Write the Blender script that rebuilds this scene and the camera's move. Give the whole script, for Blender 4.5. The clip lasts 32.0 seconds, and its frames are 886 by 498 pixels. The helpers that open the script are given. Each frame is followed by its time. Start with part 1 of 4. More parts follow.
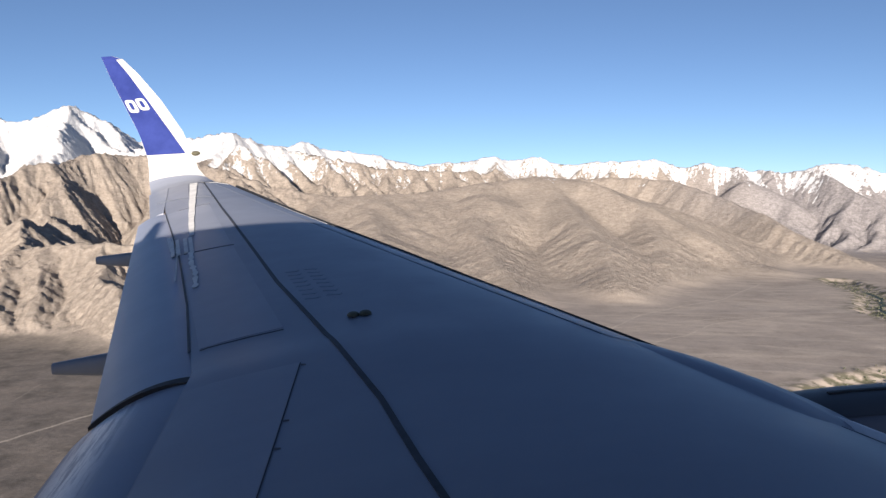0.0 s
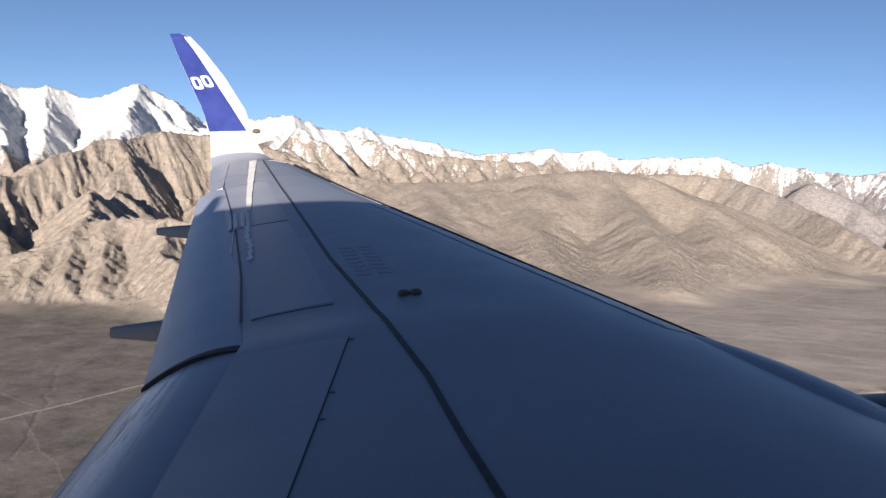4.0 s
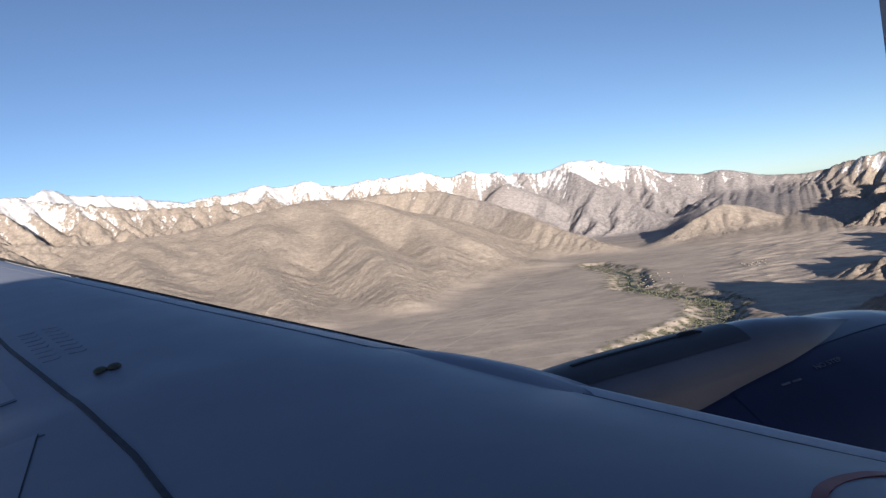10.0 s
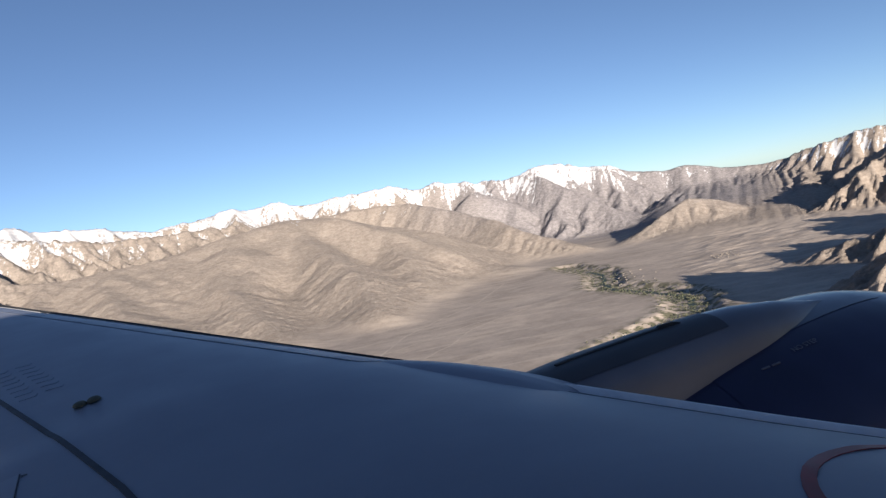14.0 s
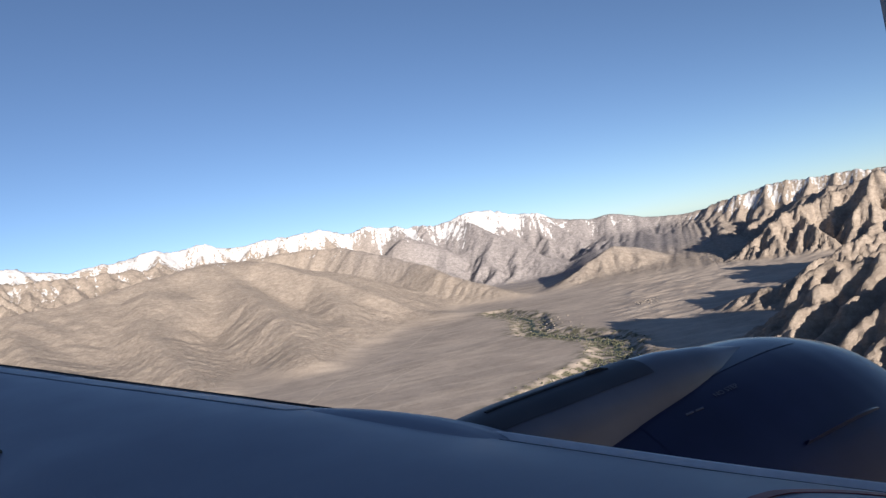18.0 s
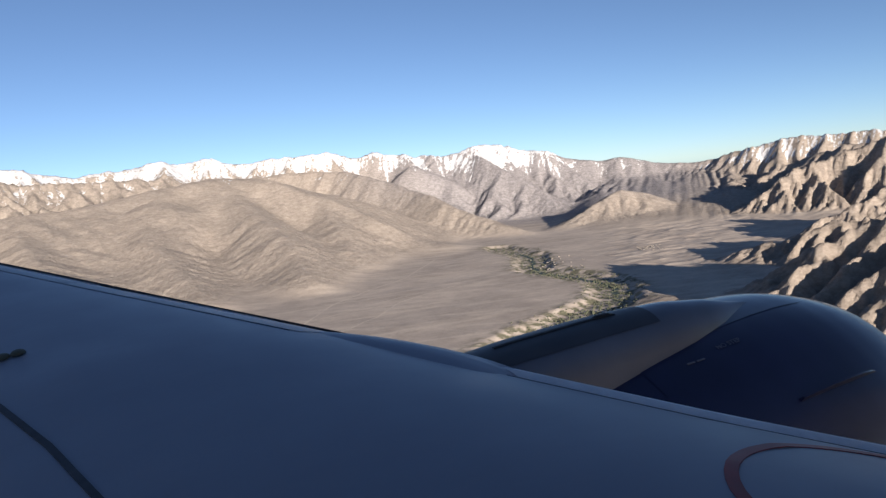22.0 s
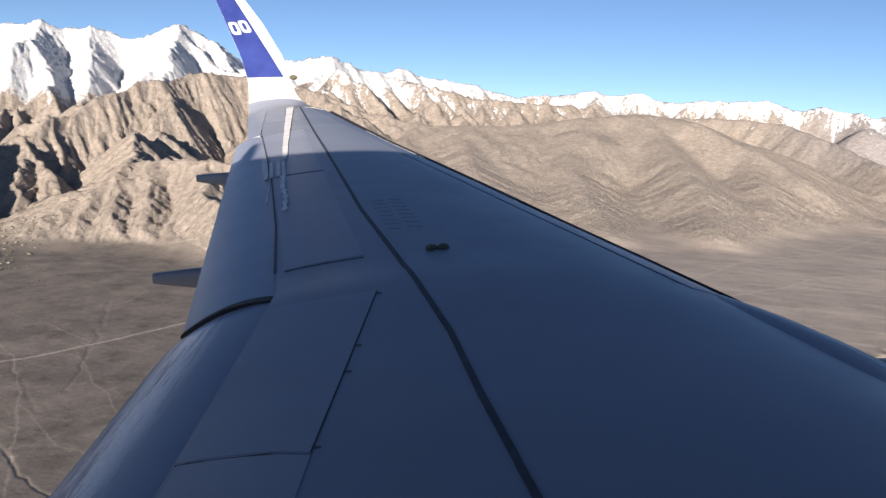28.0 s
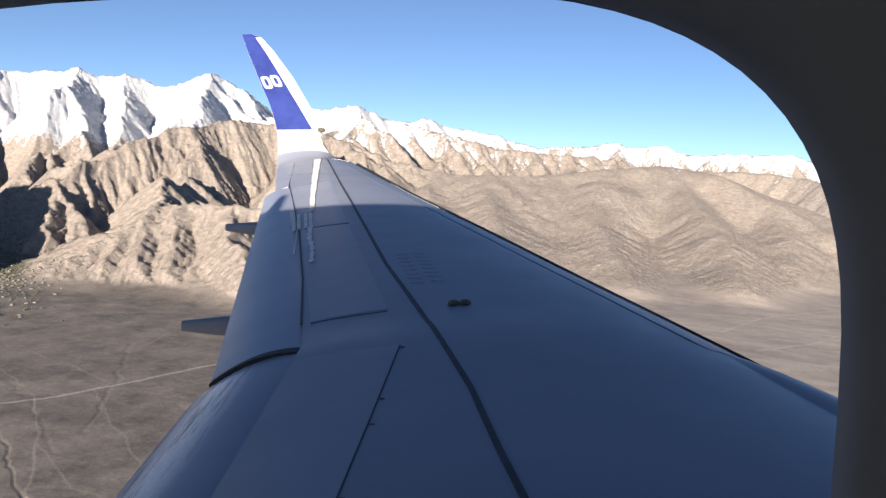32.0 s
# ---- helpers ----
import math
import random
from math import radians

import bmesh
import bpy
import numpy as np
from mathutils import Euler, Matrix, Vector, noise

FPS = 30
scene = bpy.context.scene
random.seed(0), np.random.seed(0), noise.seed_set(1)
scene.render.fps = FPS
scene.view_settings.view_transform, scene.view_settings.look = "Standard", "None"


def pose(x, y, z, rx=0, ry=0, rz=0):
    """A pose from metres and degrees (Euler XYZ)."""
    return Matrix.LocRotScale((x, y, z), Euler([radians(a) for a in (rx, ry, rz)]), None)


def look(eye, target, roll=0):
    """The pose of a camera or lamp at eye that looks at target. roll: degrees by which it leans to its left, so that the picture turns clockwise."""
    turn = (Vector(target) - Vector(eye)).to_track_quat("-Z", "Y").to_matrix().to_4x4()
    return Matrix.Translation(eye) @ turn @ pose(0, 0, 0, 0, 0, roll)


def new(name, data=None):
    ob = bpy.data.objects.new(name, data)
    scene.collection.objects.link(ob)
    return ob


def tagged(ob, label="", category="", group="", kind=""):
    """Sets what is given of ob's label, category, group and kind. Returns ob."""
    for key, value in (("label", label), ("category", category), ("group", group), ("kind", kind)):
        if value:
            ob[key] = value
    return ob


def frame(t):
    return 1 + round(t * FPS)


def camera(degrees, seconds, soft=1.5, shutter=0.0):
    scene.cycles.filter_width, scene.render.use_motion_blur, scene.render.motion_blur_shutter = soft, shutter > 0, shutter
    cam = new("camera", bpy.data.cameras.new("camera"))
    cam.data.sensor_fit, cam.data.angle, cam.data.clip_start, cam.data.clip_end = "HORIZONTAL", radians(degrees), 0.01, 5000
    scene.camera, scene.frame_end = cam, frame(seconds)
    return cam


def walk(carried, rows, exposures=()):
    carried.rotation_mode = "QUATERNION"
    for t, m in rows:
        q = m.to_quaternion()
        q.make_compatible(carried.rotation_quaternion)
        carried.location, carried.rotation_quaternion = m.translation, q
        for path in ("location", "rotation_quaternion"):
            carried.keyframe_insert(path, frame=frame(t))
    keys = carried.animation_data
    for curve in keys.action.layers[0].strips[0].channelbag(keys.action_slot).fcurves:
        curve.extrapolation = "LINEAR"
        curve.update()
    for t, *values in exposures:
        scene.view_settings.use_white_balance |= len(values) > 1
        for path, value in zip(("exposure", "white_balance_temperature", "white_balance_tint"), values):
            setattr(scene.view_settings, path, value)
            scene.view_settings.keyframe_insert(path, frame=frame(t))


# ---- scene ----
# The aeroplane is described in its own axes (x forward, y outboard, z up) and leans a little in the air.
PLANE = pose(0, 0, 0, 1.5, -3.2, 0)
cam = camera(62.5, 32.0, soft=1.38)
PATH = [
    (0, (-3.813, 1.755, 1.451), (-3.749, 3.745, 1.265), -3.33),
    (0.5, (-3.845, 1.731, 1.440), (-3.857, 3.722, 1.254), -2.19),
    (1, (-3.840, 1.732, 1.422), (-3.905, 3.723, 1.244), -1.29),
    (1.5, (-3.846, 1.732, 1.428), (-3.947, 3.721, 1.254), -0.85),
    (2, (-3.837, 1.728, 1.416), (-3.965, 3.717, 1.249), -0.91),
    (2.5, (-3.842, 1.731, 1.416), (-4.005, 3.715, 1.225), -0.81),
    (4.5, (-3.818, 1.826, 1.382), (-3.818, 3.814, 1.163), -2.10),
    (5, (-3.846, 1.810, 1.432), (-3.736, 3.793, 1.197), -3.62),
    (5.5, (-3.793, 1.785, 1.412), (-3.560, 3.756, 1.169), -4.88),
    (6, (-3.784, 1.746, 1.392), (-3.430, 3.699, 1.147), -5.89),
    (6.5, (-3.671, 1.710, 1.312), (-3.227, 3.649, 1.106), -6.74),
    (7, (-3.667, 1.720, 1.314), (-3.153, 3.641, 1.103), -7.84),
    (7.5, (-3.660, 1.724, 1.338), (-3.062, 3.618, 1.107), -9.10),
    (8, (-3.654, 1.733, 1.348), (-2.983, 3.601, 1.102), -10.02),
    (8.5, (-3.653, 1.726, 1.378), (-2.968, 3.591, 1.150), -9.49),
    (9, (-3.637, 1.738, 1.393), (-2.924, 3.597, 1.204), -8.89),
    (9.5, (-3.651, 1.723, 1.412), (-2.974, 3.595, 1.222), -8.53),
    (10, (-3.642, 1.727, 1.411), (-2.994, 3.609, 1.219), -9.34),
    (10.5, (-3.651, 1.723, 1.400), (-2.988, 3.600, 1.202), -10.28),
    (11, (-3.648, 1.729, 1.401), (-2.964, 3.599, 1.209), -10.79),
    (11.5, (-3.652, 1.727, 1.405), (-2.965, 3.595, 1.209), -11.79),
    (12, (-3.651, 1.725, 1.417), (-2.998, 3.603, 1.204), -11.93),
    (12.5, (-3.661, 1.717, 1.433), (-3.017, 3.599, 1.228), -10.75),
    (13, (-3.662, 1.719, 1.435), (-3.009, 3.599, 1.237), -10.68),
    (13.5, (-3.669, 1.719, 1.413), (-2.969, 3.583, 1.227), -11.72),
    (14, (-3.673, 1.726, 1.399), (-2.950, 3.583, 1.223), -12.93),
    (14.5, (-3.672, 1.728, 1.403), (-2.916, 3.572, 1.231), -12.88),
    (16.5, (-3.665, 1.741, 1.422), (-2.863, 3.567, 1.266), -12.07),
    (17, (-3.679, 1.747, 1.429), (-2.841, 3.558, 1.291), -12.00),
    (17.5, (-3.680, 1.740, 1.417), (-2.795, 3.530, 1.306), -11.82),
    (18, (-3.662, 1.754, 1.398), (-2.744, 3.528, 1.301), -11.92),
    (18.5, (-3.670, 1.756, 1.402), (-2.712, 3.509, 1.300), -12.47),
    (19, (-3.668, 1.764, 1.406), (-2.661, 3.490, 1.323), -12.37),
    (19.5, (-3.654, 1.772, 1.411), (-2.611, 3.477, 1.332), -12.82),
    (20, (-3.679, 1.760, 1.416), (-2.629, 3.461, 1.341), -12.85),
    (20.5, (-3.698, 1.743, 1.411), (-2.651, 3.446, 1.335), -13.00),
    (21, (-3.694, 1.757, 1.410), (-2.648, 3.460, 1.333), -12.61),
    (21.5, (-3.730, 1.759, 1.430), (-2.733, 3.489, 1.312), -10.48),
    (22, (-3.760, 1.745, 1.448), (-2.889, 3.523, 1.169), -7.93),
    (22.5, (-3.778, 1.737, 1.456), (-2.994, 3.557, 1.187), -7.39),
    (23, (-3.803, 1.729, 1.461), (-3.097, 3.575, 1.156), -6.69),
    (23.5, (-3.835, 1.726, 1.453), (-3.235, 3.607, 1.134), -5.23),
    (24, (-3.849, 1.794, 1.498), (-3.426, 3.707, 1.096), -5.15),
    (24.5, (-3.851, 1.789, 1.491), (-3.697, 3.740, 1.080), -4.93),
    (25, (-3.868, 1.801, 1.478), (-3.866, 3.758, 1.062), -3.93),
    (25.5, (-3.860, 1.803, 1.471), (-3.907, 3.766, 1.092), -3.24),
    (27.5, (-3.763, 1.752, 1.458), (-3.932, 3.714, 1.111), -1.65),
    (28, (-3.741, 1.745, 1.476), (-3.927, 3.704, 1.116), -0.84),
    (28.5, (-3.744, 1.590, 1.558), (-3.962, 3.530, 1.123), -1.00),
    (29, (-3.735, 1.590, 1.556), (-4.055, 3.516, 1.120), -1.81),
    (29.5, (-3.735, 1.590, 1.557), (-4.073, 3.519, 1.152), -0.89),
    (30, (-3.735, 1.590, 1.550), (-4.025, 3.527, 1.143), -1.77),
    (30.5, (-3.731, 1.590, 1.564), (-3.996, 3.536, 1.185), -2.16),
    (31, (-3.731, 1.590, 1.566), (-4.003, 3.539, 1.208), -1.90),
    (31.5, (-3.731, 1.590, 1.568), (-4.010, 3.547, 1.264), -1.74),
    (32, (-3.735, 1.590, 1.558), (-3.979, 3.562, 1.329), 0.00),
]
walk(cam, [(t, PLANE @ look(eye, target, roll)) for t, eye, target, roll in PATH],
     exposures=[(0, 1.12, 6550, 13), (12, 1.15, 6550, 13), (18, 1.1, 6550, 13), (21, 1.1, 6550, 13), (24, 1.17, 6550, 13), (28, 1.18, 6550, 13), (31, 1.22, 6550, 13), (32, 1.38, 6550, 13)])

# ---- world, sun ----
SUN_AZ, SUN_EL = 185.0, 10.0
world = bpy.data.worlds.new("sky")
scene.world = world
world.use_nodes = True
wn = world.node_tree
sky = wn.nodes.new("ShaderNodeTexSky")
sky.sky_type = "NISHITA"
sky.sun_disc = False
sky.sun_elevation, sky.sun_rotation = radians(SUN_EL), radians(SUN_AZ)
sky.altitude, sky.air_density, sky.dust_density, sky.ozone_density = 4000, 0.78, 2.5, 1.9
bg = wn.nodes["Background"]
wn.links.new(sky.outputs[0], bg.inputs[0])
bg.inputs[1].default_value = 0.062

to_sun = Vector((math.sin(radians(SUN_AZ)) * math.cos(radians(SUN_EL)), math.cos(radians(SUN_AZ)) * math.cos(radians(SUN_EL)), math.sin(radians(SUN_EL))))
sun_data = bpy.data.lights.new("sun", "SUN")
sun_data.energy, sun_data.angle, sun_data.color = 4.6, radians(0.5), (1.0, 0.90, 0.77)
sun = new("sun", sun_data)
sun.matrix_world = look(to_sun * 3000, (0, 0, 0))


# ---- materials ----
def material(name):
    m = bpy.data.materials.new(name)
    m.use_nodes = True
    nt = m.node_tree
    return m, nt, nt.nodes["Principled BSDF"]


def node(nt, kind, **values):
    n = nt.nodes.new("ShaderNode" + kind)
    for key, value in values.items():
        if key in n.inputs:
            n.inputs[key].default_value = value
    return n


def mixed(nt, fac, a, b):
    """A colour mix; fac, a and b are sockets or values."""
    n = nt.nodes.new("ShaderNodeMix")
    n.data_type = "RGBA"
    for slot, v in ((0, fac), (6, a), (7, b)):
        if hasattr(v, "links"):
            nt.links.new(v, n.inputs[slot])
        else:
            n.inputs[slot].default_value = v if slot == 0 else (*v, 1)
    return n.outputs[2]


def noise_out(nt, scale, detail=4.0, rough=0.55, stretch=None, coord="Object", low=0.35, high=0.65):
    tc = nt.nodes.new("ShaderNodeTexCoord")
    mp = nt.nodes.new("ShaderNodeMapping")
    if stretch:
        mp.inputs["Scale"].default_value = stretch
    nt.links.new(tc.outputs[coord], mp.inputs[0])
    n = node(nt, "TexNoise", Scale=scale, Detail=detail, Roughness=rough)
    nt.links.new(mp.outputs[0], n.inputs["Vector"])
    r = nt.nodes.new("ShaderNodeMapRange")
    r.inputs[1].default_value, r.inputs[2].default_value = low, high
    nt.links.new(n.outputs[0], r.inputs[0])
    return r.outputs[0]


def bumped(nt, bsdf, height, strength, distance):
    b = node(nt, "Bump", Strength=strength, Distance=distance)
    nt.links.new(height, b.inputs["Height"])
    nt.links.new(b.outputs[0], bsdf.inputs["Normal"])


def paint(name, a, b, rough=0.35, scale=3.0, stretch=None, metallic=0.0, coat=0.0, bump=0.0):
    m, nt, s = material(name)
    f1 = noise_out(nt, scale, 5, 0.6, stretch)
    nt.links.new(mixed(nt, f1, a, b), s.inputs["Base Color"])
    r = nt.nodes.new("ShaderNodeMapRange")
    r.inputs[3].default_value, r.inputs[4].default_value = rough * 0.94, rough * 1.06
    nt.links.new(noise_out(nt, scale * 4, 3), r.inputs[0])
    nt.links.new(r.outputs[0], s.inputs["Roughness"])
    s.inputs["Metallic"].default_value = metallic
    s.inputs["Coat Weight"].default_value = coat
    if bump:
        bumped(nt, s, noise_out(nt, scale * 1.5, 2), bump, 0.02)
    return m


WING_GREY = paint("wing_grey_paint", (0.218, 0.24, 0.302), (0.245, 0.27, 0.334), 0.45, 0.8, (0.5, 1.5, 1))
PANEL_GREY = paint("panel_grey_paint", (0.252, 0.276, 0.342), (0.28, 0.306, 0.374), 0.45, 0.9, (0.5, 1.5, 1))
FLAP_GREY = paint("flap_grey_paint", (0.262, 0.292, 0.375), (0.30, 0.334, 0.42), 0.38, 0.7, (0.4, 1.2, 1))
LEADING = paint("bare_leading_edge", (0.74, 0.76, 0.79), (0.86, 0.87, 0.89), 0.35, 5, (2.5, 0.5, 1), 0.1)
WHITE = paint("white_paint", (0.47, 0.47, 0.46), (0.54, 0.54, 0.53), 0.35, 2.0)
BLUE = paint("blue_paint", (0.025, 0.038, 0.175), (0.035, 0.052, 0.225), 0.24, 3.0, coat=0.5)
NAVY = paint("navy_paint", (0.013, 0.016, 0.060), (0.017, 0.021, 0.078), 0.32, 2.0, coat=0.3)
COWL = paint("cowl_grey_paint", (0.115, 0.130, 0.168), (0.143, 0.160, 0.200), 0.36, 1.5, coat=0.25)
FAIRING = paint("fairing_blue_grey", (0.20, 0.225, 0.27), (0.25, 0.275, 0.32), 0.4, 2.0)
PYLON = paint("pylon_dark_paint", (0.055, 0.06, 0.072), (0.075, 0.08, 0.09), 0.5, 3.0)
LINE = paint("grey_black_sealant", (0.030, 0.033, 0.042), (0.050, 0.055, 0.068), 0.6, 14)
STENCIL = paint("pale_stencil", (0.13, 0.14, 0.18), (0.19, 0.20, 0.25), 0.6, 20)
SEALANT = paint("black_sealant", (0.010, 0.011, 0.014), (0.022, 0.024, 0.028), 0.7, 14)
GAP = paint("panel_gap", (0.10, 0.115, 0.145), (0.14, 0.16, 0.195), 0.7, 14)
BROWN = paint("grimy_fitting", (0.055, 0.052, 0.032), (0.11, 0.10, 0.06), 0.7, 20)
STREAK = paint("chalky_streak", (0.66, 0.655, 0.64), (0.82, 0.815, 0.80), 0.7, 5)
SCUFF, nt, bs = material("worn_flap_paint")
amount = nt.nodes.new("ShaderNodeAttribute")
amount.attribute_name = "worn"
weigh = nt.nodes.new("ShaderNodeMath")
weigh.operation = "MULTIPLY"
nt.links.new(amount.outputs["Fac"], weigh.inputs[0])
nt.links.new(noise_out(nt, 2.6, 8, 0.72, (5.0, 0.55, 1), "Object", 0.40, 0.50), weigh.inputs[1])
wear = weigh.outputs[0]
nt.links.new(mixed(nt, wear, mixed(nt, noise_out(nt, 0.7, 5, 0.6, (0.4, 1.2, 1)), (0.262, 0.292, 0.375), (0.30, 0.334, 0.42)), mixed(nt, noise_out(nt, 30, 4), (0.80, 0.81, 0.83), (0.95, 0.95, 0.96))), bs.inputs["Base Color"])
bs.inputs["Roughness"].default_value = 0.38
shine = nt.nodes.new("ShaderNodeMath")
shine.operation = "MULTIPLY"
nt.links.new(wear, shine.inputs[0])
shine.inputs[1].default_value = 0.1
nt.links.new(shine.outputs[0], bs.inputs["Metallic"])
RED = paint("red_line_paint", (0.22, 0.03, 0.03), (0.30, 0.05, 0.05), 0.5, 8)
FAINT = paint("faded_marking", (0.213, 0.246, 0.308), (0.24, 0.276, 0.34), 0.5, 10)
LINING = paint("cabin_lining", (0.25, 0.285, 0.34), (0.30, 0.335, 0.39), 0.7, 8)
SKIN = paint("white_fuselage", (0.70, 0.70, 0.69), (0.78, 0.78, 0.77), 0.35, 1.0)


# ---- mesh helpers ----
def grid_mesh(name, rows, close_u=False, close_v=False, caps=False):
    """A mesh from a grid of points: rows of equal length."""
    nv, nu = len(rows), len(rows[0])
    verts = [tuple(p) for row in rows for p in row]
    faces = []
    for v in range(nv if close_v else nv - 1):
        for u in range(nu if close_u else nu - 1):
            a, b = v * nu + u, v * nu + (u + 1) % nu
            c, d = ((v + 1) % nv) * nu + (u + 1) % nu, ((v + 1) % nv) * nu + u
            faces.append((a, b, c, d))
    if caps:
        faces.append(tuple(range(nu))[::-1])
        faces.append(tuple((nv - 1) * nu + u for u in range(nu)))
    me = bpy.data.meshes.new(name)
    me.from_pydata(verts, [], faces)
    bm = bmesh.new()
    bm.from_mesh(me)
    bmesh.ops.remove_doubles(bm, verts=bm.verts, dist=1e-5)
    bmesh.ops.recalc_face_normals(bm, faces=bm.faces)
    bm.to_mesh(me)
    bm.free()
    return me


def shade(me, angle=35):
    me.shade_smooth()
    me.set_sharp_from_angle(angle=radians(angle))
    return me


def part(name, me, mat, parent, label="", smooth=35):
    ob = new(name, me)
    me.materials.append(mat)
    if smooth:
        shade(me, smooth)
    ob.parent = parent
    if label:
        tagged(ob, label)
    return ob


def box_mesh(name, x0, x1, y0, y1, z0, z1, bevel=0.0):
    bm = bmesh.new()
    bmesh.ops.create_cube(bm, size=1)
    bmesh.ops.transform(bm, matrix=Matrix.Translation(((x0 + x1) / 2, (y0 + y1) / 2, (z0 + z1) / 2)) @ Matrix.Diagonal((x1 - x0, y1 - y0, z1 - z0, 1)), verts=bm.verts)
    if bevel:
        bmesh.ops.bevel(bm, geom=bm.edges[:], offset=bevel, segments=2, affect="EDGES")
    me = bpy.data.meshes.new(name)
    bm.to_mesh(me)
    bm.free()
    return me


def table(x, xs, ys):
    return float(np.interp(x, xs, ys))


# ---- the wing's shape ----
LEZ_Y = (1.98, 4.2, 5.2, 6.2, 7.2, 8.3, 9.8, 12.7, 16.0, 17.0)
LEZ_Z = (-0.22, 0.02, 0.155, 0.315, 0.44, 0.575, 0.77, 1.13, 1.60, 1.78)
PROF_S = (0.0, 0.02, 0.06, 0.12, 0.2, 0.3, 0.4, 0.49, 0.61, 0.7, 0.78, 0.86, 0.93, 1.0)
PROF_Z = (-0.030, -0.009, 0.009, 0.026, 0.041, 0.050, 0.050, 0.046, 0.031, 0.016, 0.0, -0.026, -0.055, -0.088)


def le(y):
    return -0.52 * (y - 1.98)


def te(y):
    return -5.25 - 0.19 * (y - 1.98) if y < 6.42 else -6.0 - 0.316 * (y - 6.42)


def top(x, y):
    """Height of the wing's upper skin."""
    c = le(y) - te(y)
    return table(y, LEZ_Y, LEZ_Z) + c * table((le(y) - x) / c, PROF_S, PROF_Z)


def patch(name, corners, nu=6, nv=6, lift=0.0, thick=0.02, skirt=True):
    """A thin panel that follows the upper skin between four (x, y) corners: inner front, outer front, outer back, inner back."""
    (ax, ay), (bx, by), (cx, cy), (dx, dy) = corners
    up, low = [], []
    for j in range(nv + 1):
        v = j / nv
        row, under = [], []
        for i in range(nu + 1):
            u = i / nu
            x = (ax * (1 - u) + bx * u) * (1 - v) + (dx * (1 - u) + cx * u) * v
            y = (ay * (1 - u) + by * u) * (1 - v) + (dy * (1 - u) + cy * u) * v
            z = top(x, y) + lift
            row.append((x, y, z))
            under.append((x, y, z - thick))
        up.append(row)
        low.append(under[::-1])
    return grid_mesh(name, [a + b for a, b in zip(up, low)], close_u=True, caps=True)


def strip(name, line, width, lift=0.003, thick=0.004, n=40):
    """A flat ribbon along an (x, y) line on the upper skin."""
    pts = []
    seg = [math.dist(a, b) for a, b in zip(line, line[1:])]
    total = sum(seg)
    for k in range(n + 1):
        d, i = total * k / n, 0
        while i < len(seg) - 1 and d > seg[i]:
            d -= seg[i]
            i += 1
        f = min(1, d / seg[i])
        pts.append(Vector((line[i][0] + (line[i + 1][0] - line[i][0]) * f, line[i][1] + (line[i + 1][1] - line[i][1]) * f)))
    rows = []
    for k, p in enumerate(pts):
        t = (pts[min(k + 1, n)] - pts[max(k - 1, 0)]).normalized()
        w = width(k / n) if callable(width) else width
        s = Vector((-t.y, t.x)) * w / 2
        a, b = p + s, p - s
        za, zb = top(a.x, a.y) + lift, top(b.x, b.y) + lift
        rows.append([(a.x, a.y, za), (b.x, b.y, zb), (b.x, b.y, zb - thick), (a.x, a.y, za - thick)])
    return grid_mesh(name, rows, close_u=True, caps=True)


# ---- the aeroplane ----
plane = tagged(new("airliner"), "airliner in flight with grey wing and upturned blue wingtip", "airplane")
plane.matrix_world = PLANE


def spoiler_back(y):
    """The line behind which the flaps begin."""
    return table(y, (1.9, 6.4, 6.5, 8.06, 10.3, 11.9, 13.67, 16.1), (-5.20, -5.31, -5.35, -5.83, -6.60, -7.20, -7.86, -8.62))


def wing_section(y, back):
    """A closed section from the nose to the line x = back."""
    c, z0 = le(y) - te(y), table(y, LEZ_Y, LEZ_Z)
    rows, sb = [], (le(y) - back) / c
    ss = [s * sb for s in (0, 0.008, 0.02, 0.04, 0.06, 0.09, 0.12, 0.16, 0.2, 0.25, 0.3, 0.35, 0.4, 0.45, 0.5, 0.55, 0.6, 0.65, 0.7, 0.75, 0.8, 0.85, 0.9, 0.95, 1.0)]
    for s in ss:
        rows.append((le(y) - s * c, y, z0 + c * table(s, PROF_S, PROF_Z)))
    for s in ss[::-1]:
        t = 0.005 + 0.115 * min(1, math.sqrt(s / 0.3)) * (1 - 0.72 * max(0, (s - 0.35) / 0.65))
        rows.append((le(y) - s * c, y, z0 + c * (table(s, PROF_S, PROF_Z) - t)))
    return rows


ys = [1.7, 2.2, 2.6, 3.0, 3.4, 3.8, 4.2, 4.6, 4.9, 5.2, 5.5, 5.8, 6.0, 6.2, 6.41] + [6.5 + 0.32 * k for k in range(30)] + [16.0]
wing = part("wing", grid_mesh("wing", [wing_section(y, spoiler_back(y)) for y in ys], close_u=True, caps=True), WING_GREY, plane, "grey painted wing, its inner half in the shadow of the fuselage", 50)

# slats along the nose, a hair proud of the skin, with bare metal lips


